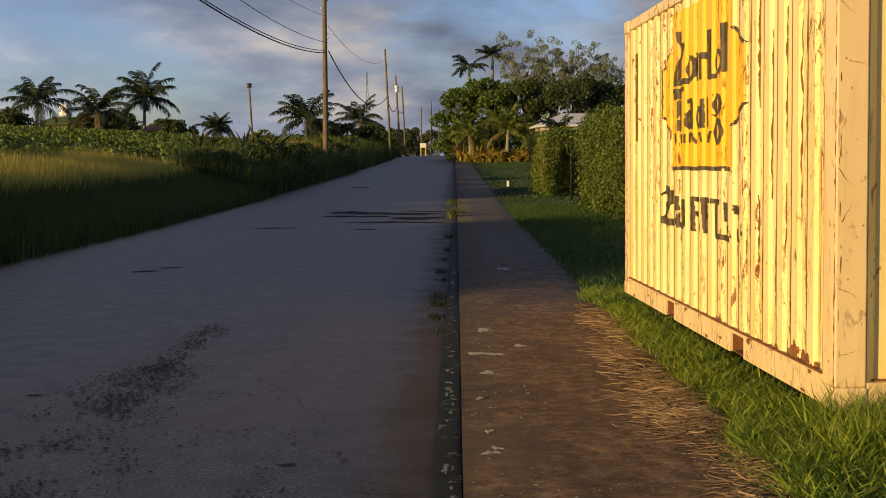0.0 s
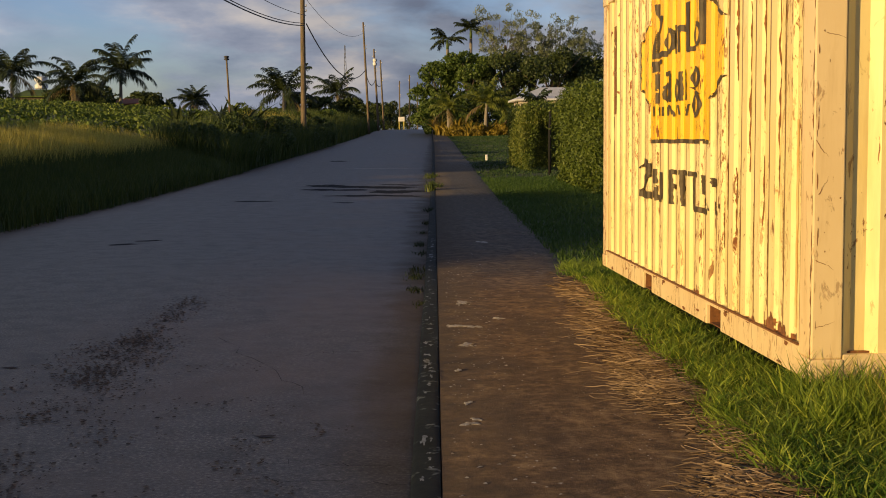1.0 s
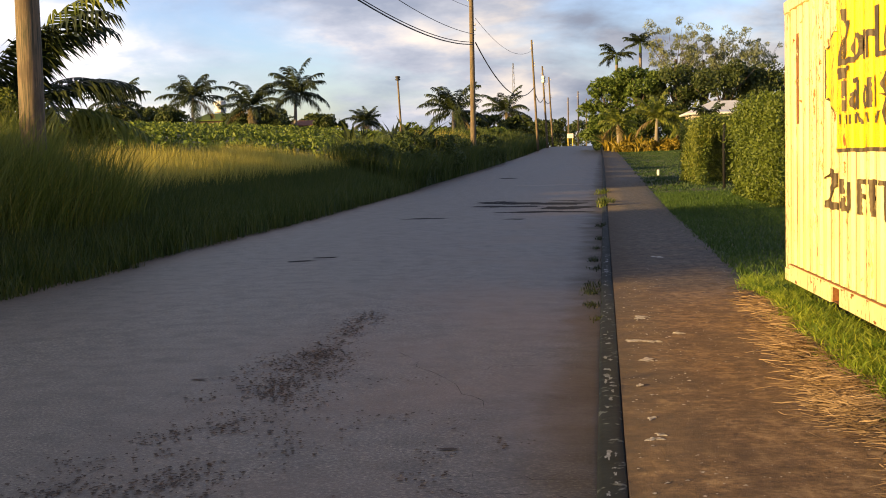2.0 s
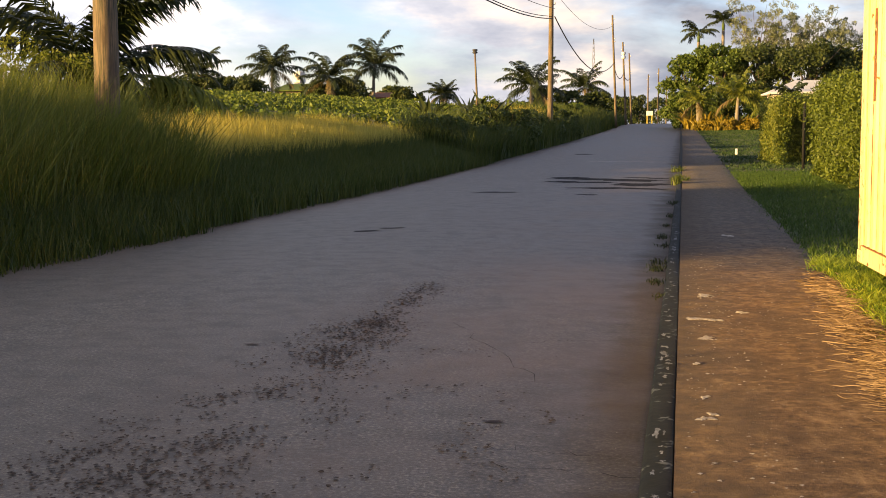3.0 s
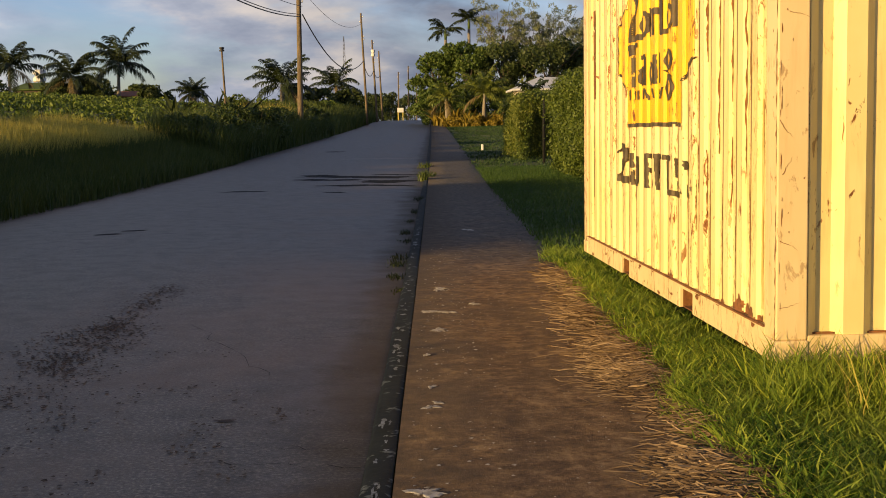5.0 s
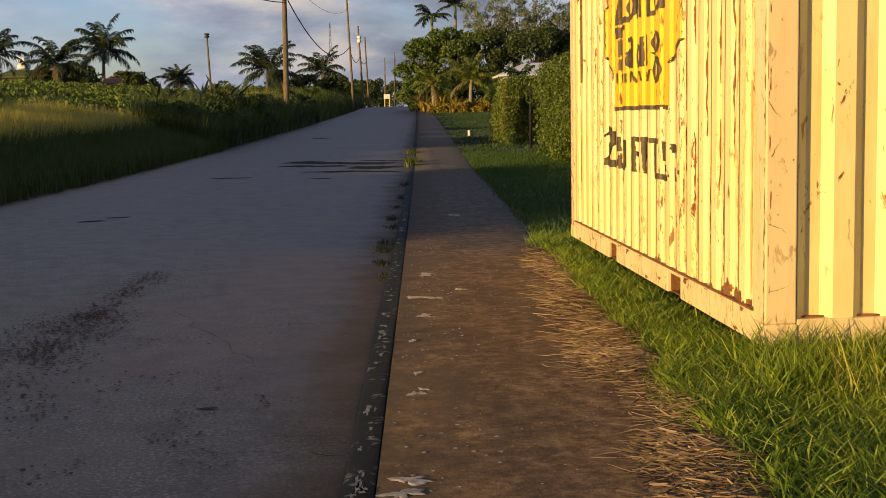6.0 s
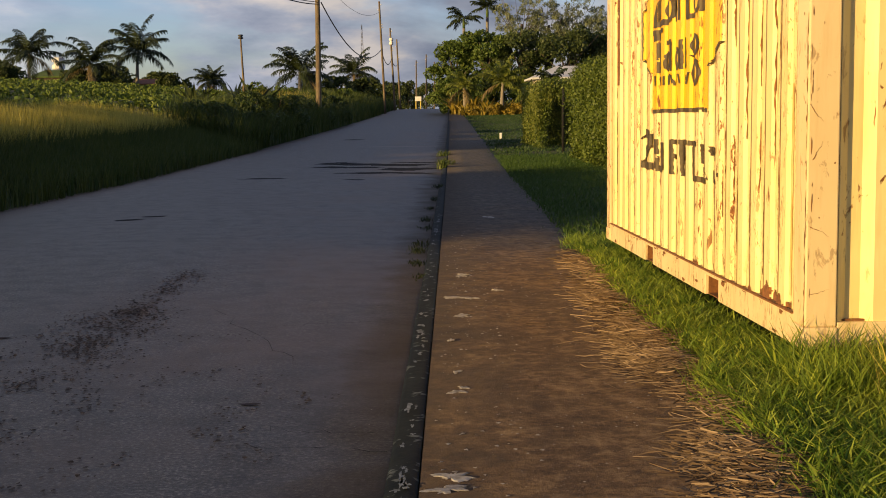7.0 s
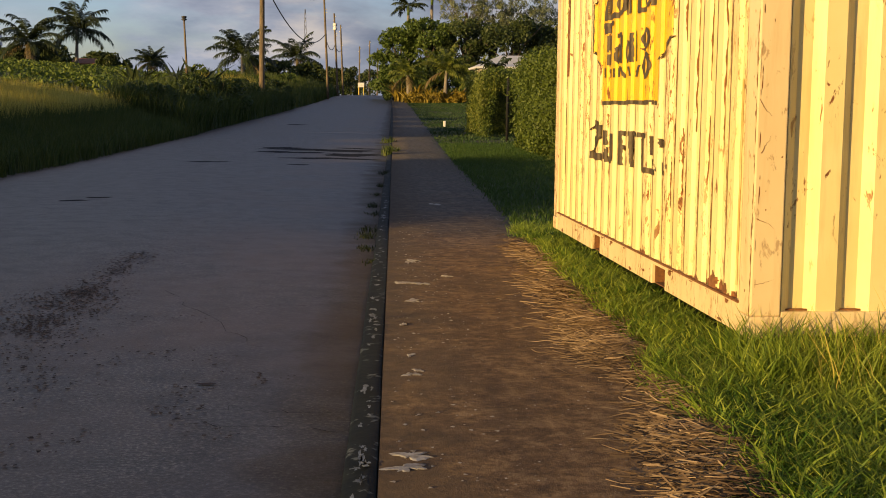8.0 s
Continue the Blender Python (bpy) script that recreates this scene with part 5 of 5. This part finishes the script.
    for x, y, h, w in ((4.9, 112, 1.0, 0.9), (7.0, 111, 1.0, 0.9), (9.0, 110.5, 1.1, 1.0), (11.0, 110, 1.2, 1.1), (3.4, 121, 1.8, 1.2), (6.2, 119, 2.2, 1.5), (9.8, 118, 2.6, 1.7), (12.5, 117, 3.0, 1.8), (15.5, 117, 3.0, 1.8), (18.5, 117, 3.0, 1.8)):
        shrub(x, y, h, w, s, "low garden shrub below the trees", "ornamental" if h < 1.15 else "tree", per=150, size=0.24); s += 1
    # garden palms use the lighter weed leaf to look sunlit
    coconut_palm(7.6, 112, 3.0, 3.0, 951, "young garden palm in a lighter, sunlit leaf colour", fronds=20, leaf=24, mat="weed")
    coconut_palm(4.4, 115, 2.6, 2.4, 952, "young garden palm in a lighter, sunlit leaf colour", fronds=16, leaf=22, mat="weed")
    coconut_palm(10.2, 110, 2.0, 2.4, 954, "young garden palm in a lighter, sunlit leaf colour", fronds=16, leaf=22, mat="weed")
    coconut_palm(6.2, 62, 2.1, 1.6, 953, "young palm behind the vine-covered hedge", fronds=14, leaf=14)


build_shrubs()


# ---------------------------------------------------------------- buildings
def gable(name, x0, x1, y0, y1, z, hip, rise, over):
    bm = bmesh.new()
    a = [bm.verts.new(v) for v in ((x0 - over, y0 - over, z), (x1 + over, y0 - over, z), (x1 + over, y1 + over, z), (x0 - over, y1 + over, z))]
    lo = [bm.verts.new((v.co.x, v.co.y, z - 0.14)) for v in a]
    ym = (y0 + y1) / 2
    r = [bm.verts.new((x0 + hip, ym, z + rise)), bm.verts.new((x1 - hip, ym, z + rise))]
    bm.faces.new((a[0], a[1], r[1], r[0])); bm.faces.new((a[2], a[3], r[0], r[1]))
    bm.faces.new((a[1], a[2], r[1])); bm.faces.new((a[3], a[0], r[0]))
    for i in range(4):
        bm.faces.new((lo[i], lo[(i + 1) % 4], a[(i + 1) % 4], a[i]))
    bm.faces.new(lo[::-1])
    return bm


def house(x, y, wx, wy, h, rise, hip, wall, roof, label, base=None):
    root = tagged(new("house"), label, "house")
    zb = float(land_z(x, y)) if base is None else base
    root.location = (x, y, zb - 0.1)
    part("wall", box(-wx / 2, wx / 2, -wy / 2, wy / 2, 0, h), M[wall], root)
    part("roof", gable("roof", -wx / 2, wx / 2, -wy / 2, wy / 2, h + 0.14, hip, rise, 0.45), M[roof], root)
    for fx in ((-0.3, 0.28) if wall == "render" else ()):
        win = part("window", box(fx * wx - 0.6, fx * wx + 0.6, -wy / 2 - 0.05, -wy / 2 + 0.02, 0.95, 2.05, 0.02), M["white"], root, "white window frame")
        part("pane", box(fx * wx - 0.5, fx * wx + 0.5, -wy / 2 - 0.06, -wy / 2 - 0.045, 1.05, 1.95), M["glass"], win, "dark glass pane")
    if h > 2:
        part("door", box(-0.45, 0.45, -wy / 2 - 0.04, -wy / 2 + 0.02, 0.05, 2.1, 0.02), M["red"], root, "brown timber door")
    return root


house(11.9, 98.7, 5.6, 5.4, 3.0, 1.0, 1.9, "render", "roof", "low house with a pale grey hipped roof behind the hedge")
house(-35.0, 166, 6.5, 4.0, 0.5, 0.7, 1.2, "bark", "red", "small house with a red-brown roof behind the palms")
house(-44.5, 160, 6.0, 5.0, 1.0, 0.9, 1.0, "bark", "crop", "low shed with a sunlit mossy roof at the field's edge")


def water_tank():
    root = tagged(new("water_tank"), "pale water tank on a low stand beyond the field", "water tank")
    root.location = (-50.9, 183.7, float(land_z(-50.9, 183.7)))
    part("tank", spool(0, 0, 3.7, 0.95, 1.8), M["white"], root)
    for a in range(4):
        tube_object("leg", [(0.8 * math.cos(a * 1.57), 0.8 * math.sin(a * 1.57), 0), (0.7 * math.cos(a * 1.57), 0.7 * math.sin(a * 1.57), 2.9)], [0.08, 0.08], M["metal"], root, 6)


water_tank()


def road_sign():
    root = tagged(new("road_sign"), "pale board on two yellow posts past the brow", "sign")
    root.location = (1.75, 221.5, float(land_z(1.75, 221.5)))
    part("board", box(-0.55, 0.55, -0.04, 0.04, 2.1, 2.9, 0.02), M["white"], root)
    for x in (-0.42, 0.42):
        part("post", box(x - 0.06, x + 0.06, 0.045, 0.2, 0, 2.85, 0.01), M["sign"], root, "yellow post")


road_sign()


def marker_post():
    ob = box(-0.05, 0.05, -0.05, 0.05, 0, 0.28, 0.022)
    o = tagged(part("marker_post", ob, M["white"]), "short white marker post in the grass", "marker post")
    o.location = (2.35, 48.0, float(land_z(2.35, 48)))


marker_post()


def gate_post():
    o = tagged(tube_object("gate_post", [(0, 0, 0), (0, 0, 1.3), (0.02, 0, 2.0)], [0.045, 0.042, 0.04], M["tar"], sides=8), "dark timber post between the two hedges", "post")
    o.location = (3.1, 33.4, float(land_z(3.1, 33.4)))


gate_post()


# ---------------------------------------------------------------- road and path details
def blob(name, cx, cy, rx, ry, seed, mat, label, category, zoff=0.006, ragged=0.35, parts=40, kind="structure"):
    """A ragged-edged patch lying on the road or path."""
    rng = np.random.default_rng(seed)
    ph = rng.uniform(0, 6.28, 5)
    outer = []
    for i in range(parts):
        a = 2 * math.pi * i / parts
        r = rng.uniform(1 - 0.55 * ragged, 1.0) + ragged * sum(math.sin(a * (k + 2) + ph[k]) / (k + 1.5) for k in range(5)) * 0.6
        outer.append((cx + rx * r * math.cos(a), cy + ry * r * math.sin(a)))

    def height(x, y):
        l = x - float(kerb_x(y))
        if l > 0:
            return float(road_z(y)) + 0.046
        return float(road_z(y)) + float(np.interp(l, [-ROAD_W - 0.15, -ROAD_W + 0.3, -5, -3.35, -1.7, -0.5, -0.13], [-0.03, 0.0, 0.02, 0.04, 0.03, 0.01, 0.0]))
    vs = [(x, y, height(x, y) + zoff - 0.004) for x, y in outer] + [(cx + (x - cx) * 0.8, cy + (y - cy) * 0.8, height(cx + (x - cx) * 0.8, cy + (y - cy) * 0.8) + zoff) for x, y in outer] + [(cx, cy, height(cx, cy) + zoff)]
    fs = []
    for i in range(parts):
        j = (i + 1) % parts
        fs.append((i, j, parts + j, parts + i))
        fs.append((parts + i, parts + j, 2 * parts))
    return tagged(mesh_object(name, vs, fs, mat), label, category, kind=kind)


def pebbles(name, n, region, size, mat, seed, label, zoff=0.044, sigma=None):
    """Small angular stones lying about; region in lateral offset and length."""
    rng = np.random.default_rng(seed)
    if sigma:
        l = rng.normal(region[0], sigma[0], n)
        y = rng.uniform(region[2], region[3], n)
        l = l + 0.12 * np.sin(y * 1.3)
    else:
        l, y = rng.uniform(region[0], region[1], n), rng.uniform(region[2], region[3], n)
    if callable(zoff):
        z = zoff(l, y)
    else:
        z = road_z(y) + zoff
    c = np.stack([kerb_x(y) + l, y, z], 1)
    s = size * rng.uniform(0.4, 1.4, n)[:, None]
    d = np.array([(1, 0, 0), (-0.5, 0.87, 0), (-0.5, -0.87, 0), (0, 0, 0.75)])
    rot = rng.uniform(0, 6.28, n)
    vs = np.zeros((n, 4, 3))
    for k in range(4):
        x, yy, zz = d[k]
        vs[:, k, 0] = c[:, 0] + s[:, 0] * (x * np.cos(rot) - yy * np.sin(rot)) * rng.uniform(.7, 1.3, n)
        vs[:, k, 1] = c[:, 1] + s[:, 0] * (x * np.sin(rot) + yy * np.cos(rot)) * rng.uniform(.7, 1.3, n)
        vs[:, k, 2] = c[:, 2] + s[:, 0] * zz * 0.4 - 0.001
    i = np.arange(n)[:, None] * 4
    fs = np.concatenate([i + [0, 1, 3], i + [1, 2, 3], i + [2, 0, 3]], 0)
    return tagged(numpy_mesh(name, vs.reshape(-1, 3), fs, mat), label, "gravel", kind="stuff")


def road_top(l, y):
    return road_z(y) + np.interp(l, [-ROAD_W - 0.15, -ROAD_W + 0.3, -5, -3.35, -1.7, -0.5, -0.13], [-0.03, 0.0, 0.02, 0.04, 0.03, 0.01, 0.0])


def straw(name, cl, cy, rl, ry, n, seed, label, thick=0.006, long=0.22):
    """A matted litter of dry stalks on the path's edge, most of them lying across the path."""
    rng = np.random.default_rng(seed)
    l, y = cl + rng.normal(0, rl, n), cy + rng.normal(0, ry, n)
    l = np.minimum(l, cl + 1.6 * rl)
    ln = rng.uniform(0.3, 1.0, n) * long
    a = np.where(rng.uniform(size=n) < 0.7, rng.normal(-0.15, 0.45, n), rng.uniform(0, 6.28, n))
    hz = 0.004 + rng.uniform(0, 0.06, n) * np.exp(-((l - cl) / rl) ** 2 * 0.5 - ((y - cy) / ry) ** 2 * 0.5)
    c = np.stack([kerb_x(y) + l, y, road_z(y) + 0.046 + hz], 1)
    d = np.stack([np.cos(a), np.sin(a), rng.normal(0, 0.14, n)], 1) * ln[:, None] * 0.5
    bend = np.stack([-np.sin(a), np.cos(a), np.full(n, 0.15)], 1) * (ln * rng.normal(0, 0.16, n))[:, None]
    wd = np.stack([-np.sin(a) * 0.7, np.cos(a) * 0.7, np.full(n, 0.7)], 1) * (thick * 0.5 * rng.uniform(.4, 1.3, n))[:, None]
    vs = np.stack([c - d - wd, c - d + wd, c + bend + wd, c + bend - wd, c + d + wd * .4, c + d - wd * .4], 1)
    vs[..., 2] = np.maximum(vs[..., 2], road_z(y)[:, None] + 0.047)
    i = np.arange(n)[:, None] * 6
    fs = np.concatenate([i + [0, 1, 2, 3], i + [3, 2, 4, 5]], 0)
    return tagged(numpy_mesh(name, vs.reshape(-1, 3), fs, M["straw"]), label, "dry grass", kind="stuff")


def grit(name, n, y0, y1, x, spread, seed, label):
    """Clustered flat angular stones flush with the road."""
    rng = np.random.default_rng(seed)
    k = max(6, n // 14)
    cx, cy = x + rng.normal(0, spread, k), rng.uniform(y0, y1, k)
    pick = rng.integers(0, k, n)
    px, py = cx[pick] + rng.normal(0, 0.06, n), cy[pick] + rng.normal(0, 0.11, n)
    z = road_top(px - kerb_x(py), py)
    s = rng.uniform(0.004, 0.013, n)
    rot = rng.uniform(0, 6.28, n)
    m = 5
    vs = np.zeros((n, m, 3))
    for i in range(m):
        a = rot + 2 * np.pi * i / m
        r = s * rng.uniform(0.6, 1.3, n)
        vs[:, i, 0], vs[:, i, 1] = px + r * np.cos(a), py + 1.3 * r * np.sin(a)
        vs[:, i, 2] = z + 0.005 + rng.uniform(0, 0.004, n)
    return tagged(numpy_mesh(name, vs.reshape(-1, 3), np.arange(n * m).reshape(n, m), M["chips"]), label, "gravel", kind="stuff")


def build_details():
    st = "heap of dry cut grass on the footpath's edge"
    straw("dry_grass", 1.27, -1.62, 0.13, 0.28, 1300, 401, st, 0.0060, 0.24)
    straw("dry_grass", 1.18, -2.25, 0.13, 0.22, 500, 406, st, 0.0060, 0.24)
    straw("dry_grass", 1.33, -0.75, 0.10, 0.32, 420, 402, st, 0.0050)
    straw("dry_grass", 1.21, 0.35, 0.12, 0.32, 800, 403, st, 0.0046, 0.20)
    straw("dry_grass", 1.22, 1.15, 0.12, 0.36, 520, 407, st, 0.0050)
    straw("dry_grass", 1.22, 2.3, 0.12, 0.55, 560, 404, st, 0.0055)
    straw("dry_grass", 1.25, 4.1, 0.10, 1.1, 480, 405, st, 0.0060)
    pebbles("pale_gravel", 700, (0.06, 1.3, -2.6, 9.0), 0.0062, M["white_mark"], 411, "scattered pale stone chips on the footpath", 0.046)
    pebbles("pale_gravel", 160, (0.05, 0.5, -2.4, 8.0), 0.011, M["white_mark"], 412, "scattered pale stone chips on the footpath", 0.046)
    pebbles("loose_chippings", 1200, (-2.1, 0, 0.2, 5.6), 0.008, M["chips"], 413, "loose dark chippings along the wheel track", road_top, (0.20,))
    pebbles("loose_chippings", 900, (-5.5, -0.3, -3.0, 9.0), 0.007, M["chips"], 414, "loose dark chippings on the lane", road_top)
    pebbles("loose_chippings", 380, (-2.5, 0, -2.2, 0.8), 0.008, M["chips"], 415, "loose dark chippings along the wheel track", road_top, (0.3,))
    pebbles("pale_gravel", 2600, (-3.6, -0.3, -2.8, 2.2), 0.0060, M["kerb_bare"], 417, "pale chips bared in the worn asphalt", road_top)
    pebbles("pale_gravel", 90, (-0.32, -0.14, -2.5, 12.0), 0.007, M["white_mark"], 416, "pale grit in the gutter", road_top)
    # worn surface and old repairs
    track = "coarse dark stone bared in the worn wheel track"
    grit("bared_stone", 1500, 0.9, 2.7, -3.86, 0.17, 421, track)
    grit("bared_stone", 800, 2.5, 5.1, -3.83, 0.07, 422, track)
    grit("bared_stone", 700, -1.75, -0.95, -4.05, 0.22, 423, track)
    grit("bared_stone", 500, -1.0, 1.0, -3.9, 0.30, 424, track)
    grit("bared_stone", 420, -2.0, 1.6, -3.5, 0.6, 425, track)
    for i, (x, y, rx, ry) in enumerate(((-2.5, 27.4, 1.6, 0.75), (-3.3, 26.0, 0.9, 0.5), (-1.75, 25.2, 0.85, 0.75), (-2.3, 23.4, 1.1, 0.45), (-3.6, 28.4, 0.45, 0.4), (-1.5, 28.6, 0.6, 0.35), (-4.9, 21.5, 0.5, 0.25), (-2.9, 20.6, 0.22, 0.2), (-3.9, 49, 0.5, 0.5), (-5.6, 11.0, 0.22, 0.10), (-5.35, 11.5, 0.18, 0.08))):
        blob("tar_patch", x, y, rx, ry, 450 + i, M["tar"], "thin dark tar repair across the lane", "road patch", 0.006, 0.55, 48)
    blob("worn_line", -2.1, 40.5, 1.5, 0.12, 470, M["white_mark"], "faint pale line across the lane", "road patch", 0.006, 0.3, 48)
    # thin cracks
    for i, (x0, y0, x1, y1) in enumerate(((-3.3, 2.7, -2.5, 0.6), (-2.7, -0.75, -2.15, -0.85), (-2.75, -1.05, -2.1, -1.15), (-3.2, 5.6, -2.9, 6.6), (-2.9, 1.9, -2.2, 2.2))):
        crack(x0, y0, x1, y1, 480 + i)
    # broken pale paint on the footpath
    for i, (l, y, rx, ry) in enumerate(((0.13, -1.68, 0.10, 0.030), (0.11, -1.84, 0.10, 0.026), (0.15, -0.23, 0.05, 0.024), (0.18, -0.14, 0.03, 0.02), (0.15, 0.25, 0.03, 0.024), (0.19, 2.14, 0.07, 0.040), (0.15, 3.0, 0.10, 0.040), (0.27, 2.95, 0.06, 0.04), (0.21, 4.34, 0.08, 0.06), (0.60, 10.5, 0.09, 0.10), (0.46, 3.37, 0.06, 0.03), (0.12, 1.2, 0.03, 0.02))):
        blob("paint_mark", float(kerb_x(y)) + l, y, rx * 0.85, ry * 1.9, 500 + i, M["white_mark"], "broken pale paint mark on the footpath", "paint mark", 0.0035, 0.8, 44)
    # pale chips on the kerb
    rng = random.Random(8)
    for i in range(64):
        y = -2.3 + 14 * rng.random() ** 1.4
        kerb_chip(y, rng.uniform(-0.085, -0.035), rng.uniform(0.005, 0.022), rng.uniform(0.014, 0.075), 540 + i)
    # weeds in the gutter
    for i, (l, y, n, h, sp) in enumerate(((-0.1, 25.5, 170, 0.34, 0.10), (0.0, 27.0, 120, 0.25, 0.2), (-0.2, 12.6, 40, 0.07, 0.06), (-0.22, 10.6, 70, 0.08, 0.07), (-0.2, 7.4, 80, 0.06, 0.1), (-0.22, 6.7, 110, 0.06, 0.10), (-0.2, 5.6, 70, 0.05, 0.08), (-0.16, 9.4, 60, 0.06, 0.1), (-0.14, 4.6, 40, 0.04, 0.06), (-0.15, 14.5, 60, 0.08, 0.08), (-0.12, 18, 90, 0.10, 0.12), (-0.1, 33, 120, 0.25, 0.2))):
        r = np.random.default_rng(600 + i)
        ll, yy = l + r.normal(0, sp * 0.5, n), y + r.normal(0, sp * 1.5, n)
        b = np.stack([kerb_x(yy) + ll, yy, road_z(yy) + 0.0], 1)
        vs, fs = blades(b, h * r.uniform(0.4, 1.1, n), np.full(n, 0.012 if h < 0.2 else 0.02), r.uniform(0.4, 1.4, n), r)
        tagged(numpy_mesh("gutter_weed", vs, fs, M["palm"] if h < 0.2 else M["grass_tall"]), "tuft of weeds rooted in the gutter", "weeds", kind="stuff")
    fallen_leaf(-2.71, -0.29, 0.058, 0.3)
    fallen_leaf(-4.43, 1.60, 0.06, 0.1)


def crack(x0, y0, x1, y1, seed):
    rng = random.Random(seed)
    vs, fs = [], []
    for i in range(16):
        f = i / 15
        x, y = x0 + (x1 - x0) * f + rng.uniform(-.045, .045), y0 + (y1 - y0) * f + rng.uniform(-.06, .06)
        z = float(road_top(np.array(x - float(kerb_x(y))), y)) + 0.0045
        w = 0.0020 * rng.uniform(0.2, 1.6)
        vs += [(x - w * 0.5, y - w, z), (x + w * 0.5, y + w, z)]
        if i:
            fs.append((2 * i - 2, 2 * i - 1, 2 * i + 1, 2 * i))
    tagged(mesh_object("road_crack", vs, fs, M["tar"]), "thin dark crack in the asphalt", "road crack", kind="structure")


def kerb_chip(y, l, rx, ry, seed):
    rng = random.Random(seed)
    n = 15
    vs = []
    for i in range(n):
        a = 6.283 * i / n
        r = rng.uniform(0.25, 1.35)
        yy = y + ry * r * math.sin(a)
        vs.append((float(kerb_x(yy)) + max(-0.098, min(-0.012, l + rx * r * math.cos(a))), yy, float(road_z(yy)) + 0.0515))
    tagged(mesh_object("kerb_chip", vs, [tuple(range(n))], M["kerb_bare"]), "pale chipped spot on the kerb", "paint mark", kind="structure")


def fallen_leaf(x, y, s, turn):
    vs, fs = [], []
    n = 9
    for i in range(n):
        f = i / (n - 1)
        w = s * 0.42 * math.sin(math.pi * (0.01 + 0.98 * f)) ** 1.2
        for k in (-1, 0, 1):
            vs.append((s * (2 * f - 1), k * w, 0.007 + 0.003 * abs(k) * math.sin(math.pi * f) + 0.006 * (2 * f - 1) ** 2))
    for i in range(n - 1):
        for k in range(2):
            a = i * 3 + k
            fs.append((a, a + 1, a + 4, a + 3))
    ob = tagged(mesh_object("fallen_leaf", vs, fs, M["leaf_dry"]), "curled dry brown leaf on the asphalt", "leaf")
    ob.matrix_basis = pose(x, y, float(road_top(np.array(x - float(kerb_x(y))), y)) - 0.006, 0, 0, math.degrees(turn) * 0.3)


build_details()
